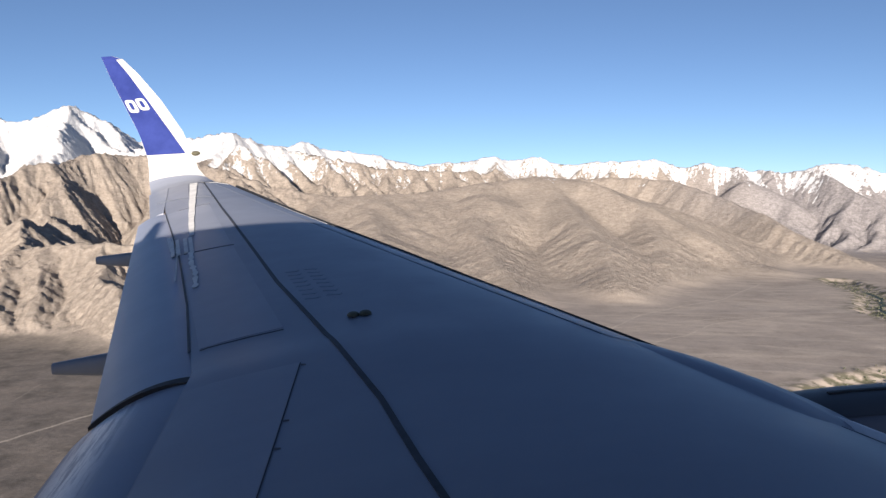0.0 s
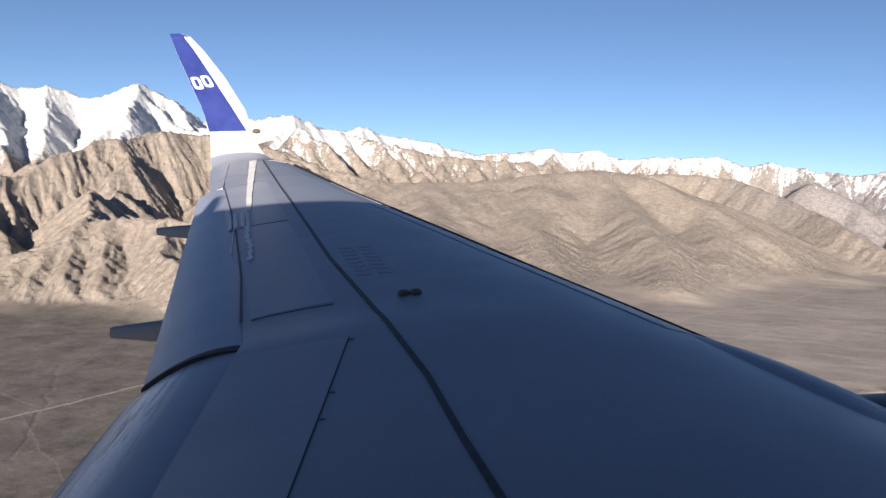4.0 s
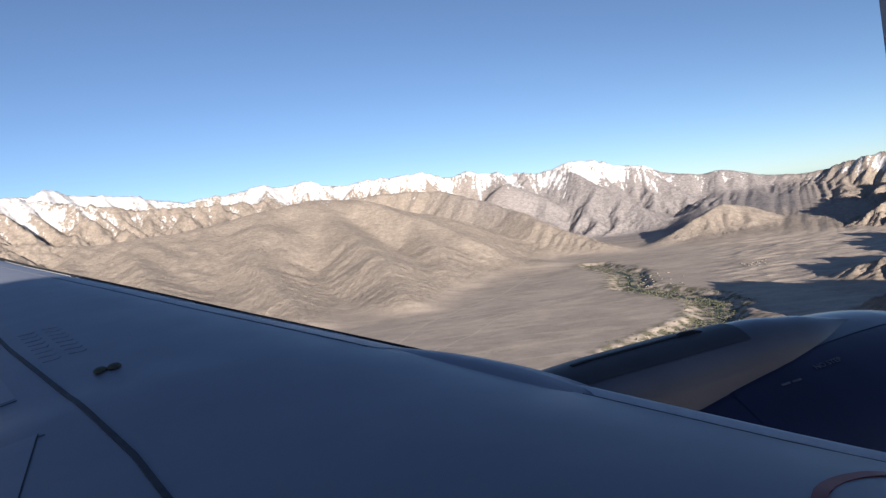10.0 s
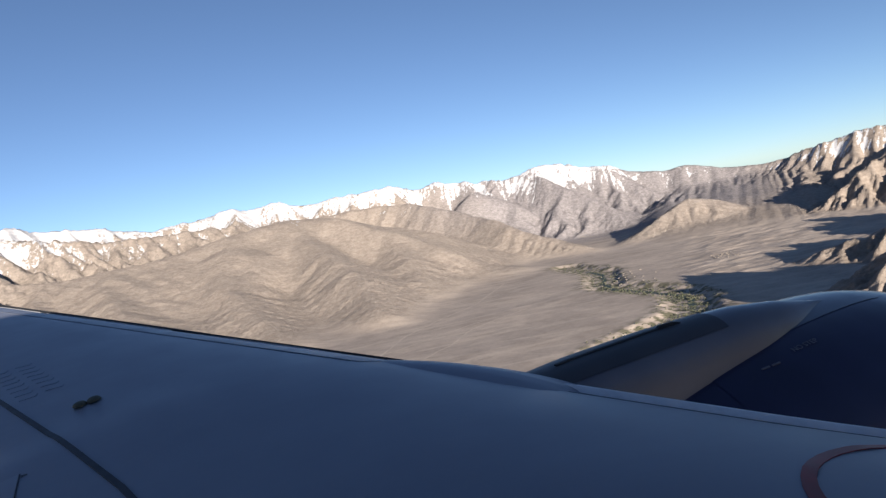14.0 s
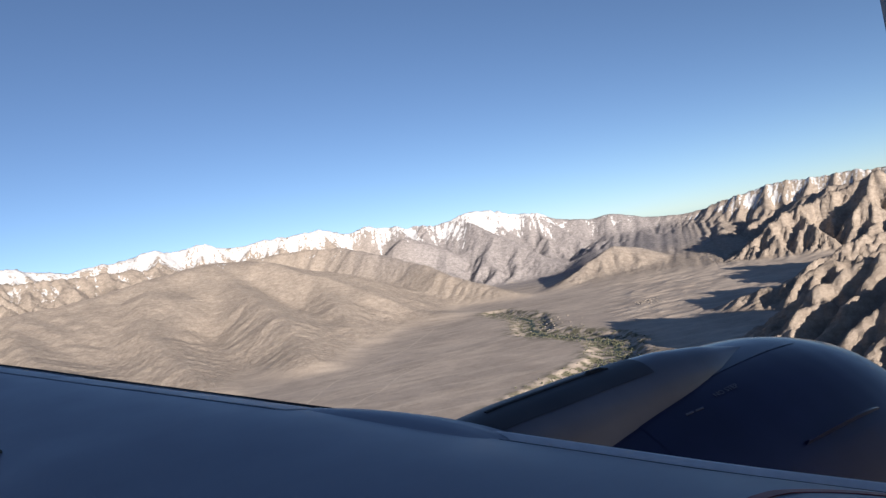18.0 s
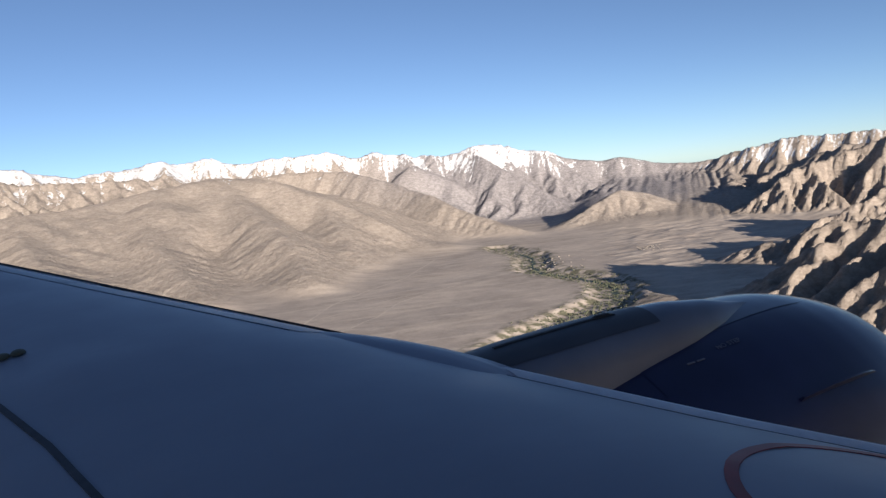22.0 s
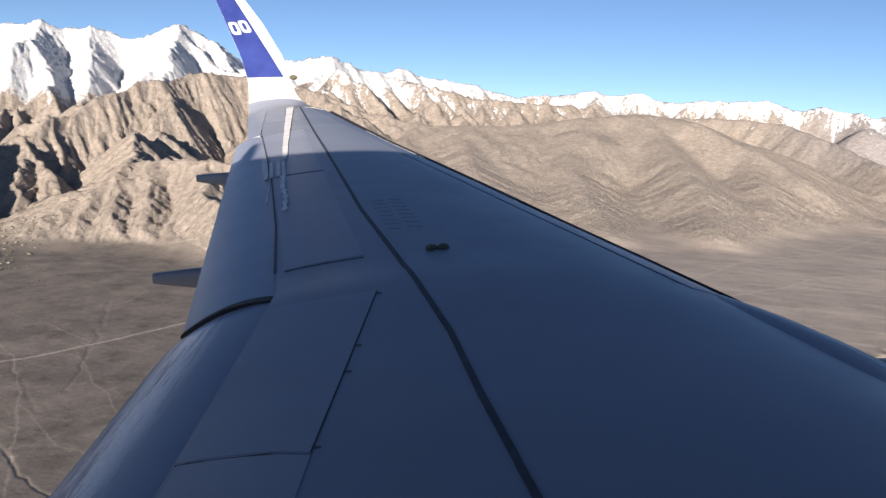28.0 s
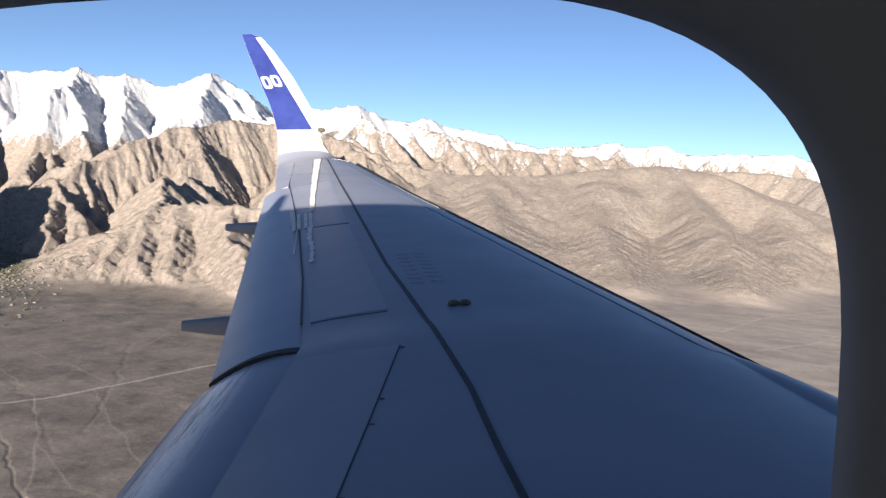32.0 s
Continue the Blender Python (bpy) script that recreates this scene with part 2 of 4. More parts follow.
def slat_mesh(y0, y1, depth, lift, n=14, nose=0.0):
    rows = []
    for k in range(n + 1):
        y = y0 + (y1 - y0) * k / n
        c, z0 = le(y) - te(y), table(y, LEZ_Y, LEZ_Z)
        d = depth / c
        row = []
        for s in (1.0, 0.7, 0.45, 0.25, 0.12, 0.05, 0.015, 0.0):
            row.append((le(y) - s * d * c + (0.012 if s < 0.02 else 0), y, z0 + c * table(s * d, PROF_S, PROF_Z) + lift + nose * (1 - s) ** 0.6))
        for s in (0.02, 0.06, 0.15, 0.3):
            row.append((le(y) - s * d * c + 0.012, y, z0 - 0.022 * c + nose * 0.8 - 0.25 * math.sqrt(s) * 0.4))
        rows.append(row)
    return grid_mesh("slat", rows)


for y0, y1 in ((6.25, 8.85), (8.87, 11.45), (11.47, 14.0), (14.02, 15.9)):
    s = part("slat", slat_mesh(y0, y1, 0.42, 0.003), WING_GREY, wing, "grey slat with a dark rear joint", 60)
    lip = []
    for k in range(13):
        y = y0 + (y1 - y0) * k / 12
        z = table(y, LEZ_Y, LEZ_Z) - 0.034 * (le(y) - te(y))
        lip.append([(le(y) + 0.016 + 0.03 * math.cos(a), y, z + 0.028 + 0.045 * math.sin(a)) for a in [math.pi * 2 * i / 8 for i in range(8)]])
    part("lip", grid_mesh("lip", lip, close_u=True, caps=True), SEALANT, s, "dark leading edge lip")
part("inner_slat", slat_mesh(2.0, 5.25, 0.11, 0.003, 14, 0.088), LEADING, wing, "bare metal inner slat", 60)
part("slat_joint", strip("slat_joint", [(le(y) - 0.44, y) for y in (6.3, 9, 12, 15.9)], 0.005), FAINT, wing, "faint joint line")
for y0, y1 in ((6.9, 8.8), (8.95, 11.4), (11.55, 13.6)):
    part("bright_edge", strip("bright_edge", [(le(y) - 0.045, y) for y in (y0, (y0 + y1) / 2, y1)], lambda v: 0.012 + 0.035 * math.sin(math.pi * min(1, v + 0.12)) ** 0.7, 0.011, 0.004, 30), LEADING, wing, "worn bright metal edge of the slat")

part("slat_joint", strip("slat_joint", [(le(y) - 0.17, y) for y in (2.0, 4, 5.2)], 0.010), GAP, wing, "dark joint line")

# the bulge over the engine pylon where the slats break
bulge = []
for k in range(17):
    a = k / 16
    y = 5.12 + 1.25 * a
    h = 0.085 * math.sin(math.pi * a ** 0.75) ** 0.75
    row = []
    for j in range(9):
        b = j / 8
        x = le(y) + 0.06 - 0.42 * b
        row.append((x, y, top(min(x, le(y) - 0.03), y) + h * math.cos(b * math.pi / 2) - (0.03 if j == 0 else 0.0) + 0.002 - 0.01 * b))
    row.append((le(y) + 0.05, y, top(le(y) - 0.03, y) - 0.25))
    bulge.append(row)
part("pylon_fillet", grid_mesh("pylon_fillet", bulge, close_u=True, caps=True), WING_GREY, wing, "smooth grey swelling over the engine mount", 60)

# black sealant line along the box, and the joints round the panels
SPAR = [(-3.02, 2.0), (-3.40, 3.2), (-3.64, 4.05), (-3.746, 4.4), (-3.872, 4.8), (-4.05, 5.42), (-4.42, 6.42), (-5.05, 8.03), (-6.18, 11.23), (-7.84, 15.9)]
part("sealant_line", strip("sealant_line", SPAR, lambda v: 0.032 - 0.008 * v, 0.008, 0.012, 90), LINE, wing, "black sealant line along the wing")

# spoilers
sp1 = [(-4.575, 4.522), (-4.575, 6.10), (-5.285, 6.12), (-5.255, 4.704)]
spoilers = [("inner", sp1), ("outer", [(-4.80, 6.83), (-5.87, 9.86), (-6.46, 9.94), (-5.39, 6.83)]),
            ("outer", [(-5.89, 9.92), (-7.02, 13.2), (-7.64, 13.1), (-6.48, 10.0)]), ("root", [(-4.50, 2.1), (-4.565, 4.512), (-5.24, 4.694), (-5.19, 2.1)])]
for kind, c4 in spoilers:
    part("spoiler", patch("spoiler", c4, 8, 4, 0.004, 0.03), PANEL_GREY, wing, "lighter grey spoiler panel lying flush")
for line in ([(-4.57, 4.505), (-4.57, 6.1)], [(-4.57, 4.505), (-5.25, 4.685)], [(-4.79, 6.79), (-5.38, 6.80)], [(-5.86, 9.88), (-6.44, 9.97)], [(-7.69, 14.42), (-8.12, 15.85)], [(-7.02, 13.25), (-7.5, 13.15)]):
    part("panel_gap", strip("panel_gap", line, 0.005, 0.0045, 0.005, 10), LINE, wing, "dark panel joint")
for x, y in ((-4.56, 6.06), (-4.56, 5.42), (-4.56, 5.16), (-4.56, 4.55)):
    hx = box_mesh("hinge", x - 0.004, x + 0.03, y - 0.006, y + 0.006, top(x, y), top(x, y) + 0.009, 0.003)
    part("hinge", hx, GAP, wing, "small dark hinge fitting")
part("flap_slot", strip("flap_slot", [(spoiler_back(y) - 0.012, y) for y in (6.85, 8.0, 10.0, 12.0, 13.3)], lambda v: 0.020 - 0.006 * v, 0.005, 0.006, 40), LINE, wing, "dark slot between spoilers and flap")
part("panel_gap", strip("panel_gap", [(-8.25, 14.43), (-7.71, 14.2), (-7.13, 13.88)], 0.012, 0.013, 0.008, 12), GAP, wing, "dark panel joint")
# aileron
part("aileron", patch("aileron", [(-7.78, 13.35), (-8.52, 15.93), (-8.90, 15.93), (-8.0, 13.35)], 8, 5, 0.008, 0.05), PANEL_GREY, wing, "pale grey aileron")


def flap_te(y):
    """The trailing edge of the flaps."""
    return -6.05 - 0.012 * (y - 1.98) if y < 6.42 else te(y)


# flaps: separate bodies behind the panels, a little lowered
def flap_mesh(y0, y1, drop, aft, n=16):
    rows = []
    for k in range(n + 1):
        y = y0 + (y1 - y0) * k / n
        x0, x1 = spoiler_back(y) + 0.10, flap_te(y) - aft
        z0 = top(spoiler_back(y), y) - 0.035
        z1 = top(te(y), y) - drop - 0.22 * (te(y) - flap_te(y))
        upper, lower = [], []
        for j in range(13):
            v = j / 12
            x = x0 + (x1 - x0) * v
            z = z0 + (z1 - z0) * (0.55 * v + 0.45 * v * v) + 0.05 * math.sin(math.pi * v) ** 0.8
            upper.append((x, y, z))
            lower.append((x, y, z - 0.19 * (1 - v) ** 0.7 * min(1, 0.2 + v * 6) - 0.008))
        rows.append(upper + lower[::-1])
    return grid_mesh("flap", rows, close_u=True, caps=True)


inner = flap_mesh(2.0, 6.36, 0.10, 0.0, 40)
worn = []
for vert in inner.vertices:
    front, rear = spoiler_back(vert.co.y) + 0.10, flap_te(vert.co.y)
    v = (vert.co.x - front) / (rear - front)
    worn.append(max(0.0, 1 - abs(v - 0.74) / 0.27) ** 0.6)
inner.attributes.new("worn", "FLOAT", "POINT").data.foreach_set("value", worn)
part("flap", inner, SCUFF, wing, "inner flap, slightly lowered, its paint worn to bright streaks", 50)
flap_out = part("flap", flap_mesh(6.44, 13.3, 0.0, 0.0), FLAP_GREY, wing, "long outer flap in blue-grey paint", 50)
# dark end seal of the outer flap
seal = []
for k in range(13):
    v = k / 12
    x = spoiler_back(6.42) + 0.06 + (te(6.42) - spoiler_back(6.42) - 0.06) * v
    z = top(spoiler_back(6.42), 6.42) - 0.03 + (top(te(6.42), 6.42) - top(spoiler_back(6.42), 6.42) + 0.02) * (0.55 * v + 0.45 * v * v) + 0.05 * math.sin(math.pi * v) ** 0.8
    w = 0.07 - 0.05 * v
    seal.append([(x, 6.40 - w, z + 0.004), (x, 6.40 + w * 0.7, z + 0.012), (x, 6.40 + w * 0.7, z - 0.16 * (1 - v) - 0.02), (x, 6.40 - w, z - 0.16 * (1 - v) - 0.02)])
part("end_seal", grid_mesh("end_seal", seal, close_u=True, caps=True), SEALANT, flap_out, "black rubber seal at the flap end")

def on_flap(y, v, drop, lift):
    x0, x1 = spoiler_back(y) + 0.10, flap_te(y)
    z0, z1 = top(spoiler_back(y), y) - 0.035, top(te(y), y) - drop - 0.22 * (te(y) - flap_te(y))
    return (x0 + (x1 - x0) * v, y, z0 + (z1 - z0) * (0.55 * v + 0.45 * v * v) + 0.05 * math.sin(math.pi * v) ** 0.8 + lift)


# flap track fairings
def fairing_mesh(y, x_front, x_tip, z_front, z_tip, w, h):
    rows = []
    for k in range(15):
        v = k / 14
        r = math.sin(math.pi * (0.12 + 0.80 * v)) ** 0.55 * (1 - 0.45 * v)
        x, z = x_front + (x_tip - x_front) * v, z_front + (z_tip - z_front) * v
        rows.append([(x, y + w * r * math.copysign(abs(math.cos(a)) ** 0.75, math.cos(a)), z + h * r * math.copysign(abs(math.sin(a)) ** 0.75, math.sin(a))) for a in [math.tau * i / 16 for i in range(16)]])
    return grid_mesh("flap_track_fairing", rows, close_u=True, caps=True)


for y, xt, drop in ((8.55, -7.28, 0.40), (12.3, -8.42, 0.26)):
    z = top(te(y), y)
    part("flap_track_fairing", fairing_mesh(y, te(y) + 2.1, xt, z - 0.34, z - drop, 0.17, 0.21), FAIRING, wing, "dark pointed fairing under the flap")

# refuelling fittings, faded markings, registration bars, streaks
for dx in (-0.042, 0.042):
    y, x = 6.80, -4.26 + dx
    rows = []
    for k in range(6):
        v = k / 5
        rr = 0.044 * math.cos(v * 1.45)
        rows.append([(x + rr * math.cos(a), y + rr * 1.5 * math.sin(a), top(x, y) + 0.002 + 0.026 * math.sin(v * 1.57)) for a in [math.tau * i / 14 for i in range(14)]])
    part("tie_down_fitting", grid_mesh("tie_down_fitting", rows, close_u=True, caps=True), BROWN, wing, "small grimy brown fitting")
for k in range(8):
    for side in (0, 1):
        y0, x0 = 8.32 - 0.13 * k, -5.02 + 0.043 * k + 0.17 * side
        part("faded_marking", strip("faded_marking", [(x0, y0), (x0 + 0.11, y0 - 0.03)], 0.04, 0.003, 0.004, 4), FAINT, wing, "faded unreadable marking bar")
for a, b in (((-6.86, 10.86), (-6.58, 10.02)), ((-6.79, 10.84), (-6.51, 10.0)), ((-6.68, 10.80), (-6.42, 9.99)), ((-6.61, 10.78), (-6.35, 9.97))):
    part("registration_bar", strip("registration_bar", [a, b], 0.042, 0.020, 0.016, 14), STREAK, wing, "white upright marking bar")


def flap_bar(points, width):
    rows = []
    for (y, v) in points:
        p, q = on_flap(y, v, 0.0, 0.012), on_flap(y, v + width, 0.0, 0.012)
        rows.append([p, q])
    return grid_mesh("registration_bar", rows)


for pts in ([(11.25, 0.22), (10.8, 0.22), (10.35, 0.215)], [(11.25, 0.14), (10.7, 0.14), (10.2, 0.135)]):
    part("registration_bar", flap_bar(pts, 0.07), STREAK, flap_out, "white upright marking bar")
part("thin_streak", flap_bar([(10.09, 0.17), (9.5, 0.20), (8.95, 0.235)], 0.025), STREAK, flap_out, "thin chalky streak")


def wavy(v):
    return 0.050 - 0.012 * v + 0.014 * math.sin(v * 41) + 0.010 * math.sin(v * 67)


def fading(v):
    return 0.135 - 0.075 * v + 0.006 * math.sin(v * 31)


part("streak", strip("streak", [(-8.02, 15.85), (-7.734, 14.82), (-7.44, 13.75), (-6.92, 11.9), (-6.62, 10.9)], fading, 0.016, 0.004, 60), STREAK, wing, "chalky white streak down the panels")
part("streak", strip("streak", [(-6.36, 9.97), (-6.20, 9.42), (-6.03, 8.98), (-5.88, 8.45)], wavy, 0.014, 0.004, 70), STREAK, wing, "thin wavy chalky streak")

# walkway border at the root
arc = []
for k in range(25):
    a = radians(-20 + 200 * k / 24)
    arc.append((-1.52 + 0.50 * math.cos(a), 3.17 + 0.52 * math.sin(a)))
part("walkway_line", strip("walkway_line", arc, 0.05, 0.004, 0.004, 48), RED, wing, "dull red curved border line")
part("walkway_panel", strip("walkway_panel", [(-1.52, 2.3), (-1.52, 3.2)], 0.66, 0.002, 0.003, 12), PANEL_GREY, wing, "pale grey walkway panel")

# winglet: a blend from the tip up to a swept blade
STATIONS = [(15.95, le(15.95), te(15.95) + 0.14, 1.60, 0.0), (16.25, -7.62, -8.98, 1.66, 0.05), (16.45, -7.92, -9.06, 1.78, 0.35), (16.6, -8.12, -9.10, 1.98, 0.75),
            (16.72, -8.23, -9.14, 2.22, 1.0), (16.92, -8.46, -9.34, 2.75, 1.0), (17.18, -8.92, -9.70, 3.42, 1.0), (17.42, -9.42, -10.02, 4.02, 1.0), (17.56, -9.76, -10.18, 4.36, 1.0), (17.60, -9.98, -10.22, 4.44, 1.0)]


def winglet_rows(v0, v1, f0, f1, inner_only=False, lift=0.0, n=14):
    """Rows between two stations (by index, fractional) and two chord fractions."""
    rows = []
    idx = list(range(len(STATIONS)))
    for k in range(n + 1):
        v = v0 + (v1 - v0) * k / n
        y, xl, xt, z, up = (table(v, idx, [s[i] for s in STATIONS]) for i in range(5))
        c = xl - xt
        inner, outer = [], []
        for j in range(11):
            start = f0(v) if callable(f0) else f0
            f = start + (f1 - start) * j / 10
            t = 0.095 * c * (math.sqrt(max(f, 0)) * 1.6 - 1.6 * f) + 0.004
            x = xl - f * c
            zz = 0.0 if up > 0.9 else (1 - up) * c * (table(f, PROF_S, PROF_Z))
            inner.append((x, y - up * (t / 2 + lift), z + zz + (1 - up) * lift + up * 0.0))
            outer.append((x, y + up * t / 2, z + zz - (1 - up) * t))
        rows.append(inner if inner_only else inner + outer[::-1])
    return rows


winglet = part("winglet", grid_mesh("winglet", winglet_rows(0, 9, 0.0, 1.0, n=36), close_u=True, caps=True), WHITE, plane, "white and blue upturned winglet lit by the sun", 60)
part("tip_root", grid_mesh("tip_root", [[(x, y, z + 0.012) for x, y, z in r] for r in winglet_rows(0, 2.15, 0.0, 1.0, True, 0.0, 8)]), WING_GREY, winglet, "grey painted root of the winglet", 60)
part("blue_field", grid_mesh("blue_field", winglet_rows(4.15, 8.0, lambda v: table(v, (4, 5, 6), (0.11, 0.27, 0.33)), 0.995, True, 0.004, 16)), BLUE, winglet, "deep blue painted field", 60)
part("blue_tip", grid_mesh("blue_tip", winglet_rows(8.0, 9.0, 0.05, 0.995, True, 0.004, 4)), BLUE, winglet, "deep blue tip", 60)


def on_winglet(v, f, lift):
    idx = list(range(len(STATIONS)))
    y, xl, xt, z = (table(v, idx, [s[i] for s in STATIONS]) for i in range(4))
    c = xl - xt
    t = 0.095 * c * (math.sqrt(f) * 1.6 - 1.6 * f) + 0.004
    return (xl - f * c, y - t / 2 - lift, z)


def emblem(f0, f1, v0, v1):
    rows = []
    for k in range(25):
        a = math.tau * k / 24
        cx, cy = math.copysign(abs(math.cos(a)) ** 0.5, math.cos(a)), math.copysign(abs(math.sin(a)) ** 0.5, math.sin(a))
        row = []
        for q in (1.0, 0.36):
            row.append(on_winglet((v0 + v1) / 2 + cy * (v1 - v0) / 2 * (q if q == 1 else 0.55), (f0 + f1) / 2 + cx * (f1 - f0) / 2 * q, 0.008))
        rows.append(row)
    return grid_mesh("emblem", rows)


part("emblem", emblem(0.40, 0.66, 5.72, 6.12), WHITE, winglet, "white rounded emblem shape")
part("emblem", emblem(0.69, 0.95, 5.66, 6.08), WHITE, winglet, "white rounded emblem shape")
lamp_rows = [[(-8.16 + 0.09 * math.cos(a) * math.cos(b), 16.64 - 0.04 * math.sin(b), 2.28 + 0.05 * math.sin(a) * math.cos(b)) for a in [math.tau * i / 12 for i in range(12)]] for b in (0, 0.5, 1.0, 1.4)]
part("tip_lamp", grid_mesh("tip_lamp", lamp_rows, close_u=True, caps=True), BROWN, winglet, "small dark lamp cover")

# engine nacelle
NY, NZ = 5.75, -1.32
def nacelle_r(x):
    return 1.29 * table(x, (-2.6, -2.0, -1.64, -1.28, -0.92, -0.56, -0.2, 0.16, 0.43, 0.70, 0.92, 1.13, 1.28, 1.42, 1.52, 1.6), (0.72, 0.80, 0.855, 0.90, 0.935, 0.965, 0.988, 1.0, 0.999, 0.99, 0.972, 0.94, 0.908, 0.87, 0.84, 0.80))


def ring_rows(x0, x1, n, grow=0.0, a0=0.0, a1=360.0, m=64):
    return [[(x, NY + (nacelle_r(x) + grow) * math.cos(radians(a0 + (a1 - a0) * i / m)), NZ + (nacelle_r(x) + grow) * math.sin(radians(a0 + (a1 - a0) * i / m))) for i in range(m + 1)] for x in [x0 + (x1 - x0) * k / n for k in range(n + 1)]]


engine = tagged(part("engine_nacelle", grid_mesh("engine_nacelle", ring_rows(-0.72, 1.345, 30)), NAVY, plane, "dark navy engine cowling forward of the wing", 60), "dark navy engine cowling forward of the wing")
part("reverser_cowl", grid_mesh("reverser_cowl", ring_rows(-2.6, -0.715, 14, -0.004)), NAVY, engine, "dark navy rear cowl of the engine", 60)
part("intake_lip", grid_mesh("intake_lip", ring_rows(1.343, 1.6, 6, 0.001)), NAVY, engine, "dark painted intake lip", 60)
band = []
for k in range(25):
    v = k / 24
    x = -0.70 + 1.75 * v
    edge = table(x, (-0.75, -0.32, -0.24, 0.97, 1.05), (111, 106, 106.5, 103, 102))
    band.append([(x, NY + (nacelle_r(x) + 0.0025) * math.cos(radians(60 + (edge - 60) * i / 12)), NZ + (nacelle_r(x) + 0.0025) * math.sin(radians(60 + (edge - 60) * i / 12))) for i in range(13)])
part("grey_band", grid_mesh("grey_band", band), COWL, engine, "grey top band of the cowl", 60)


def cowl_line(name, a, b, width, lift, mat, label):
    """A thin raised line on the cowl between two places (x, degrees)."""
    rows = []
    for k in range(13):
        v = k / 12
        x, h = a[0] + (b[0] - a[0]) * v, a[1] + (b[1] - a[1]) * v
        r = nacelle_r(x)
        rows.append([(x, NY + (r + q) * math.cos(radians(h + w)), NZ + (r + q) * math.sin(radians(h + w))) for w, q in ((0, -0.01), (0, lift), (width, lift), (width, -0.01))])
    return part(name, grid_mesh(name, rows, close_u=True, caps=True), mat, engine, label)


cowl_line("cowl_joint", (-0.83, 108.0), (-0.32, 105.2), 1.0, 0.008, SEALANT, "dark cowl joint")
cowl_line("cowl_edge", (-0.80, 109.4), (-0.30, 106.4), 0.5, 0.010, LEADING, "pale worn cowl edge")
cowl_line("panel_seam", (0.04, 89), (-0.32, 105), 0.3, 0.008, GAP, "thin panel seam")
for a, b in (((-0.41, 114.6), (-0.35, 114.8)), ((-0.33, 114.9), (-0.27, 115.1))):
    cowl_line("stencil_bar", a, b, 0.55, 0.006, STENCIL, "faded unreadable stencil")
part("rear_cap", grid_mesh("rear_cap", [[(-2.6, NY, NZ)] * 33, [(-2.6, NY + 0.95 * math.cos(math.tau * i / 32), NZ + 0.95 * math.sin(math.tau * i / 32)) for i in range(33)]]), COWL, engine)
part("fan_face", grid_mesh("fan_face", [[(1.2, NY, NZ)] * 33, [(1.2, NY + 1.0 * math.cos(math.tau * i / 32), NZ + 1.0 * math.sin(math.tau * i / 32)) for i in range(33)]]), SEALANT, engine)
# pylon fairing on top
pyl = []
for k in range(25):
    v = k / 24
    x = -2.2 + 2.85 * v
    zt = table(x, (-2.2, -1.5, -0.9, -0.54, -0.2, 0.2, 0.45, 0.65), (0.13, 0.165, 0.165, 0.155, 0.14, 0.075, 0.005, -0.045))
    w = table(x, (-2.2, -1.0, -0.2, 0.2, 0.45, 0.65), (0.30, 0.32, 0.27, 0.20, 0.11, 0.02))
    pyl.append([(x, NY - 0.12 + w * math.cos(a) * 1.04, -0.25 + (zt + 0.25) * max(0.0, math.sin(a)) ** 0.55) for a in [math.pi * i / 16 for i in range(17)]])
part("pylon_fairing", grid_mesh("pylon_fairing", pyl, caps=True), COWL, engine, "rounded grey fairing over the engine pylon", 60)
dark = [[(x, y - 0.002, z + 0.006) for x, y, z in row[4:13]] for row in pyl[2:16]]
part("pylon_panel", grid_mesh("pylon_panel", dark), PYLON, engine, "dark grimy panel on the pylon", 60)
ridge_rows = []
for k in range(9):
    x = -1.62 + 0.80 * k / 8
    ridge_rows.append([(x, 5.60 + dy, table(x, (-2.2, -1.5, -0.9, -0.54), (0.13, 0.165, 0.165, 0.155)) + dz) for dy, dz in ((-0.03, -0.02), (-0.012, 0.012), (0.012, 0.012), (0.03, -0.02))])
part("pylon_ridge", grid_mesh("pylon_ridge", ridge_rows, close_u=True, caps=True), SEALANT, engine, "black rubbing strip on the pylon")
fin = [[(x, 5.60 + dy, 0.16 + dz * h) for dy, dz in ((-0.02, 0), (-0.012, 1), (0.012, 1), (0.02, 0))] for x, h in ((-0.86, 0.004), (-0.82, 0.028), (-0.72, 0.026), (-0.66, 0.008))]
part("pylon_fin", grid_mesh("pylon_fin", fin, close_u=True, caps=True), SEALANT, engine, "small black fin")
# strake: a thin blade on the inner shoulder
sa = radians(138)
strake = []
for k in range(9):
    v = k / 8
    x = 0.10 + 0.82 * v
    r0, h = nacelle_r(x), 0.09 * math.sin(math.pi * min(1, 0.15 + v * 0.85)) ** 0.7
    strake.append([(x, NY + (r0 + q * h - 0.01) * math.cos(sa + e), NZ + (r0 + q * h - 0.01) * math.sin(sa + e)) for q, e in ((0, -0.01), (1, -0.004), (1, 0.004), (0, 0.01))])
part("strake", grid_mesh("strake", strake, close_u=True, caps=True), NAVY, engine, "thin dark blade on the cowl shoulder")
